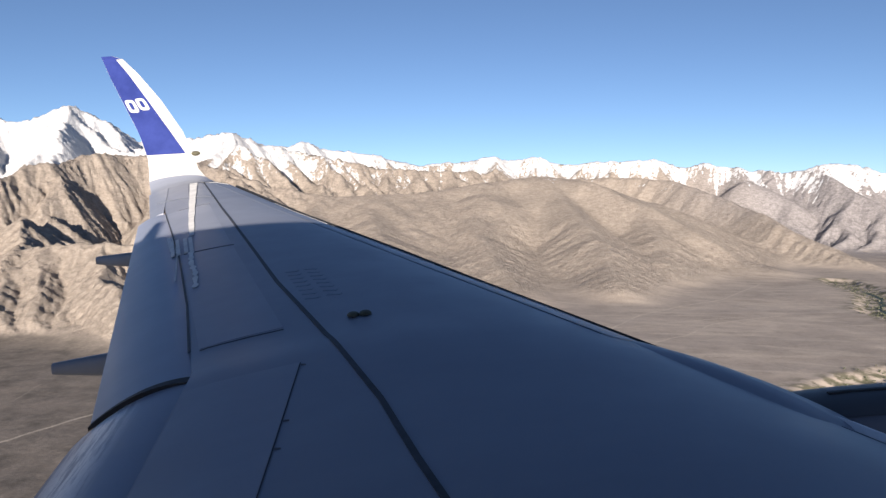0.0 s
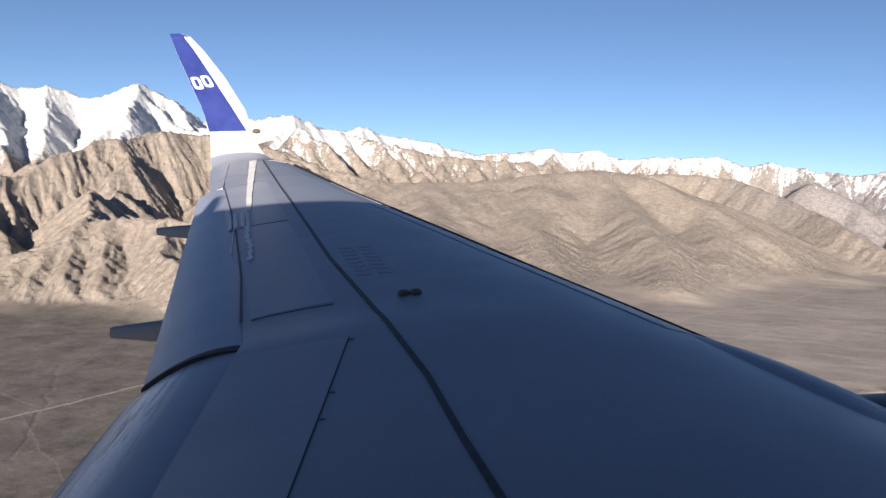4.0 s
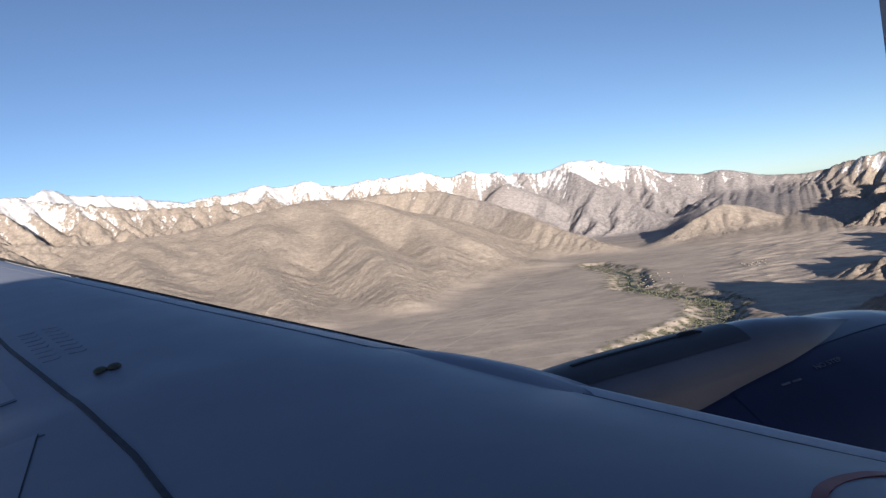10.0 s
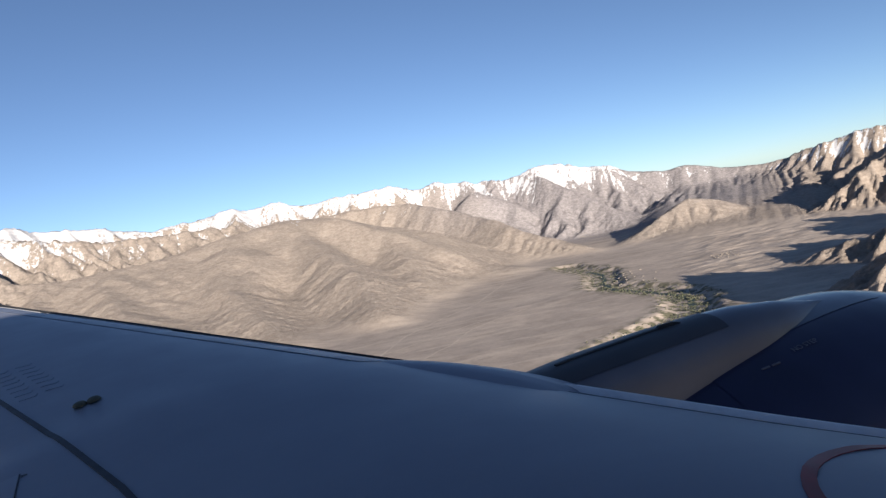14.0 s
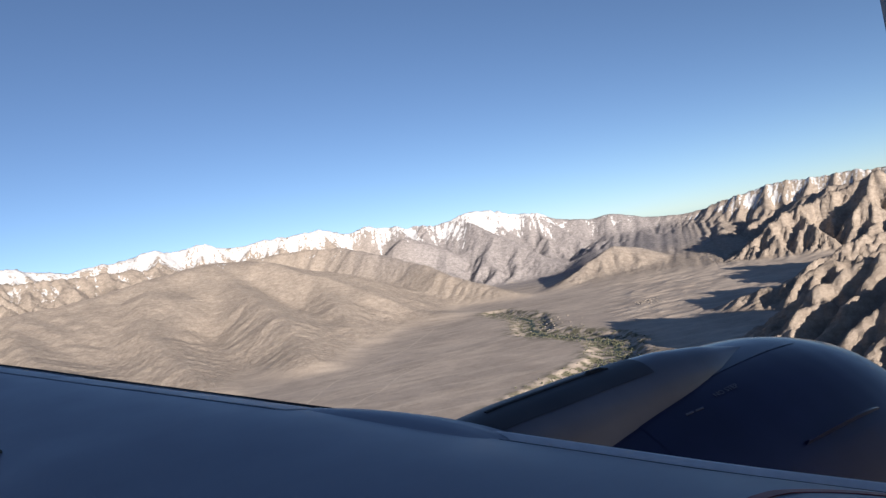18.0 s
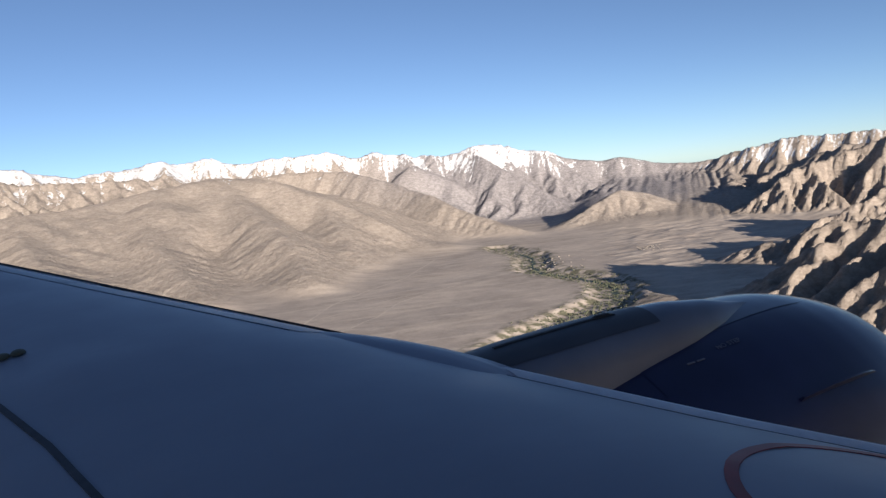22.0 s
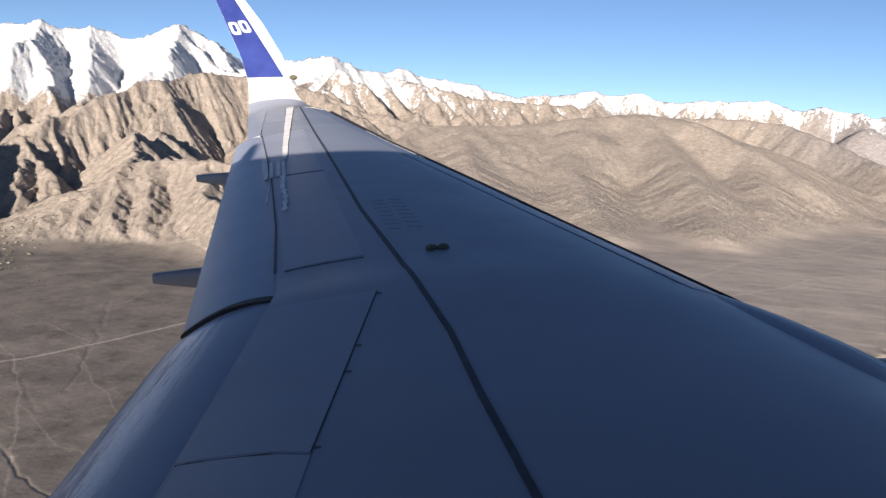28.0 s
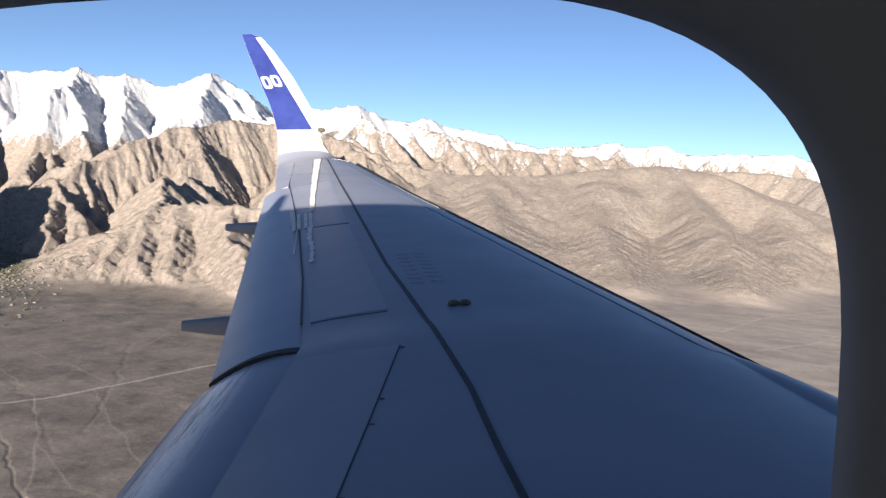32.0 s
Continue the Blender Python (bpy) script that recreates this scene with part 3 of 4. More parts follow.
# lettering on the cowl
txt = bpy.data.curves.new("no_step", "FONT")
txt.body, txt.size, txt.extrude, txt.align_x = "NO STEP", 0.055, 0.001, "CENTER"
tob = new("lettering", txt)
me = bpy.data.meshes.new_from_object(tob.evaluated_get(bpy.context.evaluated_depsgraph_get()))
bpy.data.objects.remove(tob)
me.transform(pose(0, 0, 0))
for v in me.vertices:
    x, h = -0.01 + v.co.x, 114.2 - v.co.y * 44
    r = nacelle_r(x) + 0.006 + v.co.z
    v.co = (x, NY + r * math.cos(radians(h)), NZ + r * math.sin(radians(h)))
part("lettering", me, STENCIL, engine, "pale stencilled words NO STEP", 0)

# fuselage tube with one opening for the window
FZ, FR, FH = 1.35, 1.905, 1.95
WX0, WZ0, WHX, WHZ = -3.792, 1.408, 0.313, 0.300
def hull(x, a, r=FR):
    taper = table(x, (-20, -12, 7, 12, 14), (0.55, 1.0, 1.0, 0.8, 0.3))
    return (x, r * taper * math.sin(a), FZ + FH * taper * math.cos(a))


A0, A1 = math.acos((WZ0 + 0.55 - FZ) / FH), math.acos((WZ0 - 0.55 - FZ) / FH)
hull_xs = [-20, -18, -16, -14, -13] + [-12 + 0.25 * k for k in range(73)] + [7, 9, 11, 12, 14]
tube = grid_mesh("fuselage", [[hull(x, A1 + (A0 + math.tau - A1) * i / 96) for i in range(97)] for x in hull_xs])
bm = bmesh.new()
bm.from_mesh(tube)
gone = [f for f in bm.faces if f.calc_center_median().y < 0 and 1.20 < f.calc_center_median().z < 1.52 and -12 < f.calc_center_median().x < 6 and int((f.calc_center_median().x + 12) / 0.25) % 2 == 0]
bmesh.ops.delete(bm, geom=gone, context="FACES")
bm.to_mesh(tube)
bm.free()
fuselage = part("fuselage", tube, SKIN, plane, "white rounded fuselage with a row of cabin windows", 60)
part("side_skin", grid_mesh("side_skin", [[hull(x, A0 + (A1 - A0) * i / 8) for i in range(9)] for x in (-20, -16, -12, -8, -6, WX0 - 0.44)]), SKIN, fuselage)
part("side_skin", grid_mesh("side_skin", [[hull(x, A0 + (A1 - A0) * i / 8) for i in range(9)] for x in (WX0 + 0.44, -2, 2, 7, 10, 12, 14)]), SKIN, fuselage)


def window_outline(grow, n=72):
    """A rounded, upright window shape in x and z."""
    pts = []
    for k in range(n):
        a = math.tau * k / n
        c, q = math.cos(a), math.sin(a)
        pts.append((WX0 + (WHX + grow) * math.copysign(abs(c) ** (2 / 2.3), c), WZ0 + (WHZ * (1.25 if q < 0 else 1.0) + grow) * math.copysign(abs(q) ** (2 / 2.3), q)))
    return pts


def square_outline(m):
    """The same points pushed out to the edge of the panel."""
    cx, cz, hx, hz = WX0, WZ0, 0.44, 0.55
    out = []
    for x, z in window_outline(0):
        dx, dz = x - cx, z - cz
        k = min(hx * m / max(abs(dx), 1e-6), hz * m / max(abs(dz), 1e-6))
        out.append((cx + dx * k, cz + dz * k))
    return out


def skin_y(z):
    return FR * math.sqrt(max(0.0, 1 - ((z - FZ) / FH) ** 2))


rows = [[(x, skin_y(z), z) for x, z in square_outline(1)], [(x, skin_y(z), z) for x, z in window_outline(0.09)]]
part("window_skin", grid_mesh("window_skin", rows, close_u=True), SKIN, fuselage)
rows = [[(x, 1.833, z) for x, z in window_outline(0.07)], [(x, 1.838, z) for x, z in window_outline(0.03)], [(x, 1.846, z) for x, z in window_outline(0.012)], [(x, 1.856, z) for x, z in window_outline(0.002)],
        [(x, 1.860, z) for x, z in window_outline(0.004)], [(x, skin_y(z) + 0.002, z) for x, z in window_outline(0.09)]]
part("window_reveal", grid_mesh("window_reveal", rows, close_u=True), LINING, fuselage, "dark plastic window surround, rounded", 60)
# inner frame of the window: a smaller rounded opening on the cabin side of the recess
def inner_outline(grow, n=72):
    pts = []
    for k in range(n):
        a = math.tau * k / n
        c, q = math.cos(a), math.sin(a)
        side = 0.0765 if c > 0 else 0.068 + 0.034 * max(0, q)
        power = 2 / (2.3 if q < 0 else 3.1 if c > 0 else 3.8)
        pts.append((-3.768 + (side + grow) * math.copysign(abs(c) ** power, c), 1.522 + ((0.100 if q < 0 else 0.061) + grow) * math.copysign(abs(q) ** power, q)))
    return pts


rows = [[(x, 1.833, z) for x, z in window_outline(0.07)], [(x, 1.76, z) for x, z in square_outline(1.0)], [(x, 1.706, z) for x, z in square_outline(1.0)], [(x, 1.704, z) for x, z in inner_outline(0.05)],
        [(x, 1.702, z) for x, z in inner_outline(0.003)], [(x, 1.697, z) for x, z in inner_outline(0.0)], [(x, 1.690, z) for x, z in inner_outline(0.001)], [(x, 1.684, z) for x, z in inner_outline(0.006)],
        [(x, 1.672, z) for x, z in inner_outline(0.03)], [(x, 1.664, z) for x, z in inner_outline(0.036)], [(x, 1.660, z) for x, z in square_outline(1.0)]]
part("inner_frame", grid_mesh("inner_frame", rows, close_u=True), LINING, fuselage, "dark rounded plastic frame on the cabin side", 50)
# blade aerial on the roof
ant = []
for k in range(6):
    v = k / 5
    ant.append([(-8.30 - 0.28 * v + 0.17 * (1 - 0.6 * v) * math.cos(a), 0.35 + 0.02 * math.sin(a), FZ + FH - 0.06 + 0.42 * v) for a in [math.tau * i / 12 for i in range(12)]])
part("blade_aerial", grid_mesh("blade_aerial", ant, close_u=True, caps=True), SKIN, fuselage, "swept blade aerial on the roof")

# ---- the land ----
PLAIN = -240.0


def lattice(ix, iy, seed):
    h = (ix * 374761393 + iy * 668265263 + seed * 974711) & 0x7FFFFFFF
    h = ((h ^ (h >> 13)) * 1274126177) & 0x7FFFFFFF
    return ((h ^ (h >> 16)) & 0xFFFF).astype(np.float32) / 65535.0


def vnoise(x, y, seed):
    """Smooth gradient noise, about 0 to 1."""
    fx, fy = np.floor(x), np.floor(y)
    ix, iy = fx.astype(np.int64), fy.astype(np.int64)
    u, v = (x - fx).astype(np.float32), (y - fy).astype(np.float32)

    def corner(i, j):
        a = lattice(ix + i, iy + j, seed) * np.float32(math.tau)
        return np.cos(a) * (u - i) + np.sin(a) * (v - j)

    su, sv = u * u * u * (u * (u * 6 - 15) + 10), v * v * v * (v * (v * 6 - 15) + 10)
    a, b, c, d = corner(0, 0), corner(1, 0), corner(0, 1), corner(1, 1)
    return 0.5 + 0.72 * ((a + (b - a) * su) * (1 - sv) + (c + (d - c) * su) * sv)


def fbm(x, y, seed, octaves=4, gain=0.5):
    out, amp, total, c, s = 0, 1.0, 0.0, 0.8, 0.6
    for k in range(octaves):
        out = out + amp * vnoise(x, y, seed + k)
        total += amp
        amp *= gain
        x, y = (c * x - s * y) * 2.03 + 17.1, (s * x + c * y) * 2.03 + 5.3
    return out / total


def ridged(x, y, seed, octaves=4, gain=0.5):
    out, amp, total, c, s = 0, 1.0, 0.0, 0.8, 0.6
    for k in range(octaves):
        out = out + amp * np.clip(1 - np.abs(2 * vnoise(x, y, seed + k) - 1), 0, 1) ** 1.6
        total += amp
        amp *= gain
        x, y = (c * x - s * y) * 2.03 + 17.1, (s * x + c * y) * 2.03 + 5.3
    return out / total


def rills(px, py, ax, ay, seed):
    """Waves whose crests run along the fall of the slope; (ax, ay) is the level direction."""
    cx, cy = np.floor(px), np.floor(py)
    ix, iy = cx.astype(np.int64), cy.astype(np.int64)
    fx, fy = px - cx, py - cy
    total, weight = 0, 0
    for i in (-1, 0, 1):
        for j in (-1, 0, 1):
            ox, oy = lattice(ix + i, iy + j, seed), lattice(ix + i, iy + j, seed + 7)
            dx, dy = fx - i - ox, fy - j - oy
            w = np.exp(-2.2 * (dx * dx + dy * dy))
            total = total + w * np.cos(math.tau * (dx * ax + dy * ay))
            weight = weight + w
    return total / weight


def keen(w):
    """Turns soft waves into sharp crests with open troughs."""
    return 1 - 2.6 * np.abs(w)


def step(x, a, b):
    t = np.clip((x - a) / (b - a), 0, 1)
    return t * t * (3 - 2 * t)


CELL = 7.0
gx, gy = np.arange(-4900, 4900, CELL), np.arange(-250, 4860, CELL)
X, Y = np.meshgrid(gx, gy, indexing="ij")
AZ, RAD = np.arctan2(X, Y), np.hypot(X, Y)
WX = X + 90 * (fbm(X / 420, Y / 420, 11, 3) - 0.5)
WY = Y + 90 * (fbm(X / 420, Y / 420, 31, 3) - 0.5)
DEG = np.degrees(AZ)


def to_plan(points):
    """Points of a crest (bearing, distance, elevation seen from the aeroplane) to x, y and height above the plain."""
    out = []
    for b, r, e in points:
        out.append((r * math.sin(radians(b)), r * math.cos(radians(b)), r * math.tan(radians(e)) - PLAIN))
    return out


def line_distance(points, px, py):
    """Distance to a polyline, the arc length at the nearest place, and the third coordinate there."""
    best, arc, val, run = np.full(px.shape, 1e9), np.zeros(px.shape), np.zeros(px.shape), 0.0
    for (ax, ay, ah), (bx, by, bh) in zip(points, points[1:]):
        lx, ly = bx - ax, by - ay
        length = math.hypot(lx, ly)
        t = np.clip(((px - ax) * lx + (py - ay) * ly) / length**2, 0, 1)
        d = np.hypot(px - ax - t * lx, py - ay - t * ly)
        m = d < best
        best, arc, val = np.where(m, d, best), np.where(m, run + t * length, arc), np.where(m, ah + t * (bh - ah), val)
        run += length
    return best, arc, val


HGT = np.zeros(X.shape)
ROCKY = np.zeros(X.shape)


def raise_ridge(points, foot, power, ribs, depth, seed, rocky=0.0, jag=0.0, run=None):
    """Adds a mountain ridge: a crest line that falls to its foot at a distance, with broad spurs."""
    plan = to_plan(points)
    xs, ysp = [p[0] for p in plan], [p[1] for p in plan]
    m = (X > min(xs) - foot - 60) & (X < max(xs) + foot + 60) & (Y > min(ysp) - foot - 60) & (Y < max(ysp) + foot + 60)
    x, y = X[m], Y[m]
    bend = min(1.0, foot / 900)
    d0, _, crest0 = line_distance(plan, x, y)
    d1, _, crest1 = line_distance(plan, x + (WX[m] - x) * bend, y + (WY[m] - y) * bend)
    k = step(d0, 0, 0.25 * foot)
    d, crest = d0 * (1 - k) + d1 * k, crest0 * (1 - k) + crest1 * k
    crest = crest + jag * (ridged(x / 140, y / 140, seed + 3, 3) - 0.6) * (1 - step(d0, 0, foot * 0.3))
    if run is None:
        u, v = AZ[m] * 2600, RAD[m]
    else:
        c, q = math.cos(radians(run)), math.sin(radians(run))
        u, v = x * c - y * q, x * q + y * c
    u = u + ribs * 1.1 * (fbm(x / (ribs * 2.5), y / (ribs * 2.5), seed + 21, 2) - 0.5) * 2
    n = ridged(u / (ribs * 1.5) + 0.37 * seed, v / (4.5 * ribs), seed, 2, 0.45)
    size = depth * ribs
    reach = foot * np.clip(crest / max(p[2] for p in plan), 0.02, 1) ** 0.85 * (0.95 + 0.1 * n)
    h = crest * np.clip(1 - d / reach, 0, 1) ** power
    fade = step(d, 0.0, 0.25 * foot) * np.clip(h / (1.3 * size), 0, 1)
    h = h + fade * size * 0.9 * (n - 0.55)
    cur = HGT[m]
    HGT[m] = np.where(h > cur, h, cur)
    ROCKY[m] = np.where(h > cur, rocky, ROCKY[m])


def dissect(start, cell, steps, strength, relax, talus):
    """Lets running water cut valleys into a relief: each step finds where every cell drains, adds up the water and lowers the beds."""
    nx, ny = start.shape
    size = nx * ny
    target = start.ravel().copy()
    h = target.copy()
    fixed = (start < 1.2)
    fixed[0, :] = fixed[-1, :] = fixed[:, 0] = fixed[:, -1] = True
    fixed = fixed.ravel()
    own = np.arange(size)
    ways = [(i, j) for i in (-1, 0, 1) for j in (-1, 0, 1) if i or j]
    for _ in range(steps):
        h = np.where(fixed, target, h + relax * (target - h))
        pad = np.pad(h.reshape(nx, ny), 1, constant_values=1e6)
        best, rec, dist, low = np.zeros(size), own.copy(), np.full(size, cell), np.full(size, 1e6)
        for i, j in ways:
            other = pad[1 + i:nx + 1 + i, 1 + j:ny + 1 + j].ravel()
            far = cell * math.hypot(i, j)
            fall = (h - other) / far
            m = fall > best
            best[m], rec[m], dist[m] = fall[m], (own + i * ny + j)[m], far
            low = np.minimum(low, other)
        pit = (best <= 0) & ~fixed
        h[pit] = low[pit] + 0.05
        rec[fixed] = own[fixed]
        depth, jump = (rec != own).astype(np.int32), rec.copy()
        for _k in range(13):
            depth = depth + depth[jump]
            nxt = jump[jump]
            if np.array_equal(nxt, jump):
                break
            jump = nxt
        order = np.argsort(depth, kind="stable")
        ends = np.cumsum(np.bincount(depth))
        levels = [order[ends[k - 1]:ends[k]] for k in range(1, len(ends))]
        area = np.full(size, cell * cell)
        for i in levels[::-1]:
            np.add.at(area, rec[i], area[i])
        cut = strength * np.sqrt(area) / dist
        for i in levels:
            down = h[rec[i]]
            h[i] = np.minimum((h[i] + cut[i] * down) / (1 + cut[i]), down + talus * dist[i])
    return h.reshape(nx, ny)


def blurred(a, r):
    """A running mean over 2r + 1 cells, twice, both ways."""
    for _ in range(2):
        for axis in (0, 1):
            pad = [(0, 0), (0, 0)]
            pad[axis] = (r + 1, r)
            c = np.cumsum(np.pad(a, pad, mode="edge"), axis=axis)
            n = a.shape[axis]
            a = (np.take(c, range(2 * r + 1, 2 * r + 1 + n), axis=axis) - np.take(c, range(0, n), axis=axis)) / (2 * r + 1)
    return a


SNOW_WEST = [(-80, 4300, 4.20), (-60, 4300, 4.70), (-45, 4350, 5.00), (-39, 4350, 4.50), (-36, 4350, 4.80), (-33.7, 4300, 5.30), (-31.8, 4350, 4.70), (-30.4, 4300, 5.30), (-28.3, 4350, 4.60),
             (-25.6, 4250, 6.10), (-23.8, 4300, 5.40), (-21.8, 4350, 5.10), (-20.6, 4400, 4.00), (-16.6, 4450, 4.33), (-13.6, 4500, 4.04), (-11, 4550, 3.90), (-8.5, 4550, 4.25), (-6.3, 4600, 3.85), (-4.2, 4600, 3.45)]
SNOW_EAST = [(-4.2, 4600, 3.55), (-2.0, 4600, 3.30), (0.2, 4600, 2.85), (3.6, 4600, 3.08), (5.7, 4550, 3.53), (7.3, 4600, 3.15), (9, 4600, 3.45), (11.8, 4600, 2.70), (15.7, 4600, 2.90), (18.6, 4600, 2.70), (21.2, 4650, 2.30),
             (23.4, 4650, 2.40), (25, 4700, 1.60), (27.5, 4650, 1.75), (29.6, 4650, 2.15), (31.2, 4680, 2.15), (32.6, 4700, 1.70), (34.6, 4700, 1.25)]
raise_ridge(SNOW_WEST, 1700, 1.2, 210, 0.40, 100, 0.6, 16)
raise_ridge(SNOW_EAST, 1000, 1.2, 130, 0.27, 110, 0.4, 14, run=32)
raise_ridge([(34.4, 4700, 1.25), (36.5, 4700, 0.8), (39, 4700, 0.5), (40.5, 4700, 0.8), (42, 4700, 0.3)], 480, 1.2, 140, 0.13, 120, 0.15, 10, run=40)
raise_ridge([(39.5, 4720, 0.6), (41, 4720, 0.45), (43, 4720, 0.15), (45.5, 4700, -0.1), (48.9, 4650, 0.1)], 300, 1.1, 130, 0.13, 125, 0.15, 8, run=70)
raise_ridge([(48.0, 4600, -0.1), (49.5, 4560, 0.1), (52.2, 4500, 0.5), (57.5, 4400, 0.4), (60.3, 4350, 0.25), (63, 4300, 0.2), (75, 4200, 0.8), (95, 4200, 1.5)], 560, 1.15, 120, 0.25, 128, 0.4, 10, run=75)
raise_ridge([(52.5, 4000, -1.2), (55, 3900, -0.6), (59, 3800, -0.3), (64, 3750, -0.2), (72, 3700, 0.2)], 620, 1.15, 110, 0.4, 129, 0.5, 10, run=80)
raise_ridge([(-24, 3700, 2.4), (-20, 3700, 3.6), (-16.6, 3700, 4.2), (-13.6, 3700, 4.75), (-11.9, 3720, 4.25), (-9.3, 3750, 3.5), (-6.7, 3750, 2.75), (-4.1, 3750, 2.4), (-0.6, 3780, 2.15), (2, 3850, 2.1), (6, 3950, 2.0)], 1350, 1.15, 130, 0.45, 130, 0.8, 14)
raise_ridge([(9, 4150, 2.1), (12, 4150, 1.8), (16, 4150, 1.9), (19.2, 4000, 1.6), (22.6, 3700, 0.4), (24.7, 3500, -0.5), (27.1, 3250, -1.8), (29.6, 3080, -3.0), (31.2, 2980, -3.6), (32.8, 2880, -4.5)], 640, 1.2, 90, 0.24, 140, 0.08, 10, run=25)
raise_ridge([(24, 4350, 1.3), (25.7, 4350, 0.9), (29.1, 4300, -0.1), (32.4, 4200, -1.0), (35.2, 4100, -2.0), (37.1, 4000, -2.7)], 480, 1.2, 140, 0.13, 150, 0.10, 10, run=50)
raise_ridge([(35.7, 3000, -4.0), (38.3, 3200, -2.9), (40, 3300, -1.85), (42.2, 3400, -2.4), (44, 3500, -3.1)], 300, 1.1, 80, 0.32, 160, 0.15, 6, run=60)
raise_ridge([(29.9, 4500, 2.0), (32.3, 4300, 0.3), (34.0, 4120, -1.1), (35.2, 4000, -2.1), (36.2, 3900, -3.0)], 400, 1.15, 130, 0.14, 170, 0.12, 8, run=55)
# brown hills in the middle and their spurs
raise_ridge([(-10, 3000, 0.2), (-0.9, 3000, 0.6), (4, 3100, 1.2), (7.4, 3200, 1.7), (10.5, 3300, 2.0), (14.3, 3150, 1.0), (17.6, 2950, -0.6), (20, 2800, -1.9), (22.5, 2680, -3.1), (24.1, 2620, -4.4)], 1500, 1.25, 150, 0.14, 180, 0.0, 10)
raise_ridge([(10.5, 3200, 1.6), (12, 2700, -0.6), (14.5, 2200, -3.4), (15.6, 1850, -6.2)], 560, 1.2, 90, 0.13, 190, 0.0, 6)
raise_ridge([(4, 3050, 0.9), (4.5, 2500, -1.6), (6, 2100, -4.3), (8, 1750, -6.8)], 560, 1.2, 90, 0.13, 200, 0.0, 6)
raise_ridge([(-4, 2950, 0.2), (-3, 2300, -2.6), (-2, 1900, -5.2), (0, 1650, -7.4)], 560, 1.2, 90, 0.13, 205, 0.0, 6)
raise_ridge([(17.6, 2850, -1.0), (18.6, 2450, -3.6), (19.6, 2200, -5.4)], 420, 1.2, 90, 0.13, 210, 0.0, 5)
# western foothills
raise_ridge([(-60, 2500, -0.5), (-50, 2450, -1.5), (-44, 2400, -3.0), (-38, 2300, -3.6), (-35.4, 2300, -2.3), (-33, 2400, -1.5), (-30.9, 2500, -0.1), (-28.9, 2600, 0.8), (-26.1, 2700, 1.6), (-25, 2780, 2.4), (-21, 2900, 2.7), (-16, 3000, 2.2), (-12, 3000, 1.0), (-8, 3000, 0.2)], 1150, 1.1, 170, 0.46, 220, 0.6, 16)
raise_ridge([(-36.3, 1560, -8.6), (-34.6, 1600, -7.6), (-32.5, 1650, -6.1), (-29.2, 1720, -4.8), (-25.8, 1780, -3.5), (-23.4, 1740, -3.5), (-20, 1750, -3.8), (-14, 1850, -4.2), (-8, 1950, -4.6), (-3, 1900, -5.5)], 470, 1.0, 100, 0.42, 230, 0.4, 6)
raise_ridge([(-29.2, 1720, -4.8), (-28.6, 1950, -3.4), (-27.8, 2200, -1.6)], 330, 1.1, 80, 0.42, 240, 0.4, 6)
raise_ridge([(-66, 2300, 1.0), (-58, 2300, 2.0), (-51, 2300, 1.2), (-47, 2350, -1.5), (-45, 2380, -4)], 620, 1.0, 150, 0.4, 300, 0.7, 12)
# the mountain beside the path that shades the western slopes
raise_ridge([(-66, 2050, 3.0), (-62.1, 1920, 4.2), (-56.6, 1710, 4.7), (-54.8, 1660, 2.2)], 380, 1.0, 110, 0.3, 310, 0.6, 10)
# eastern mountains: spurs that come down towards the valley, their southern faces to the sun
raise_ridge([(48.6, 3000, -4.1), (50.4, 3050, -3.0), (52.4, 3100, -2.2), (54.6, 3150, -1.6), (58, 3200, -0.8), (62.3, 3250, -0.6), (68, 3300, -0.6), (76, 3300, -1.0)], 430, 1.05, 84, 0.38, 250, 0.7, 14, run=78)
raise_ridge([(48.6, 1340, -9.8), (50.5, 1310, -9.0), (52.3, 1280, -8.0), (54.8, 1250, -6.9), (58.1, 1230, -6.5), (61.3, 1210, -6.1), (66, 1200, -6.0), (72, 1250, -6.5)], 340, 1.15, 54, 0.36, 270, 0.75, 12, run=78)
raise_ridge([(62, 2250, -2.9), (58, 2200, -4.1), (54, 2120, -5.2), (51.5, 2050, -6.5)], 180, 1.05, 70, 0.35, 264, 0.7, 6, run=100)
raise_ridge([(56.5, 1260, -7.0), (54.8, 1180, -9.2), (53, 1100, -11.6)], 150, 1.1, 50, 0.4, 266, 0.8, 6)
raise_ridge([(61.5, 1220, -6.2), (60, 1130, -8.8), (58.5, 1050, -11.8)], 160, 1.1, 50, 0.4, 268, 0.8, 6)
raise_ridge([(46.3, 1760, -7.7), (48.5, 1730, -7.0), (51, 1700, -7.1), (53, 1680, -6.6), (56, 1700, -5.9), (60, 1750, -5.2)], 190, 0.95, 70, 0.5, 275, 0.9, 10)
raise_ridge([(41.2, 1290, -10.4), (42.6, 1310, -10.1), (43.6, 1330, -10.3)], 50, 0.6, 20, 0.4, 290, 1.0, 5)

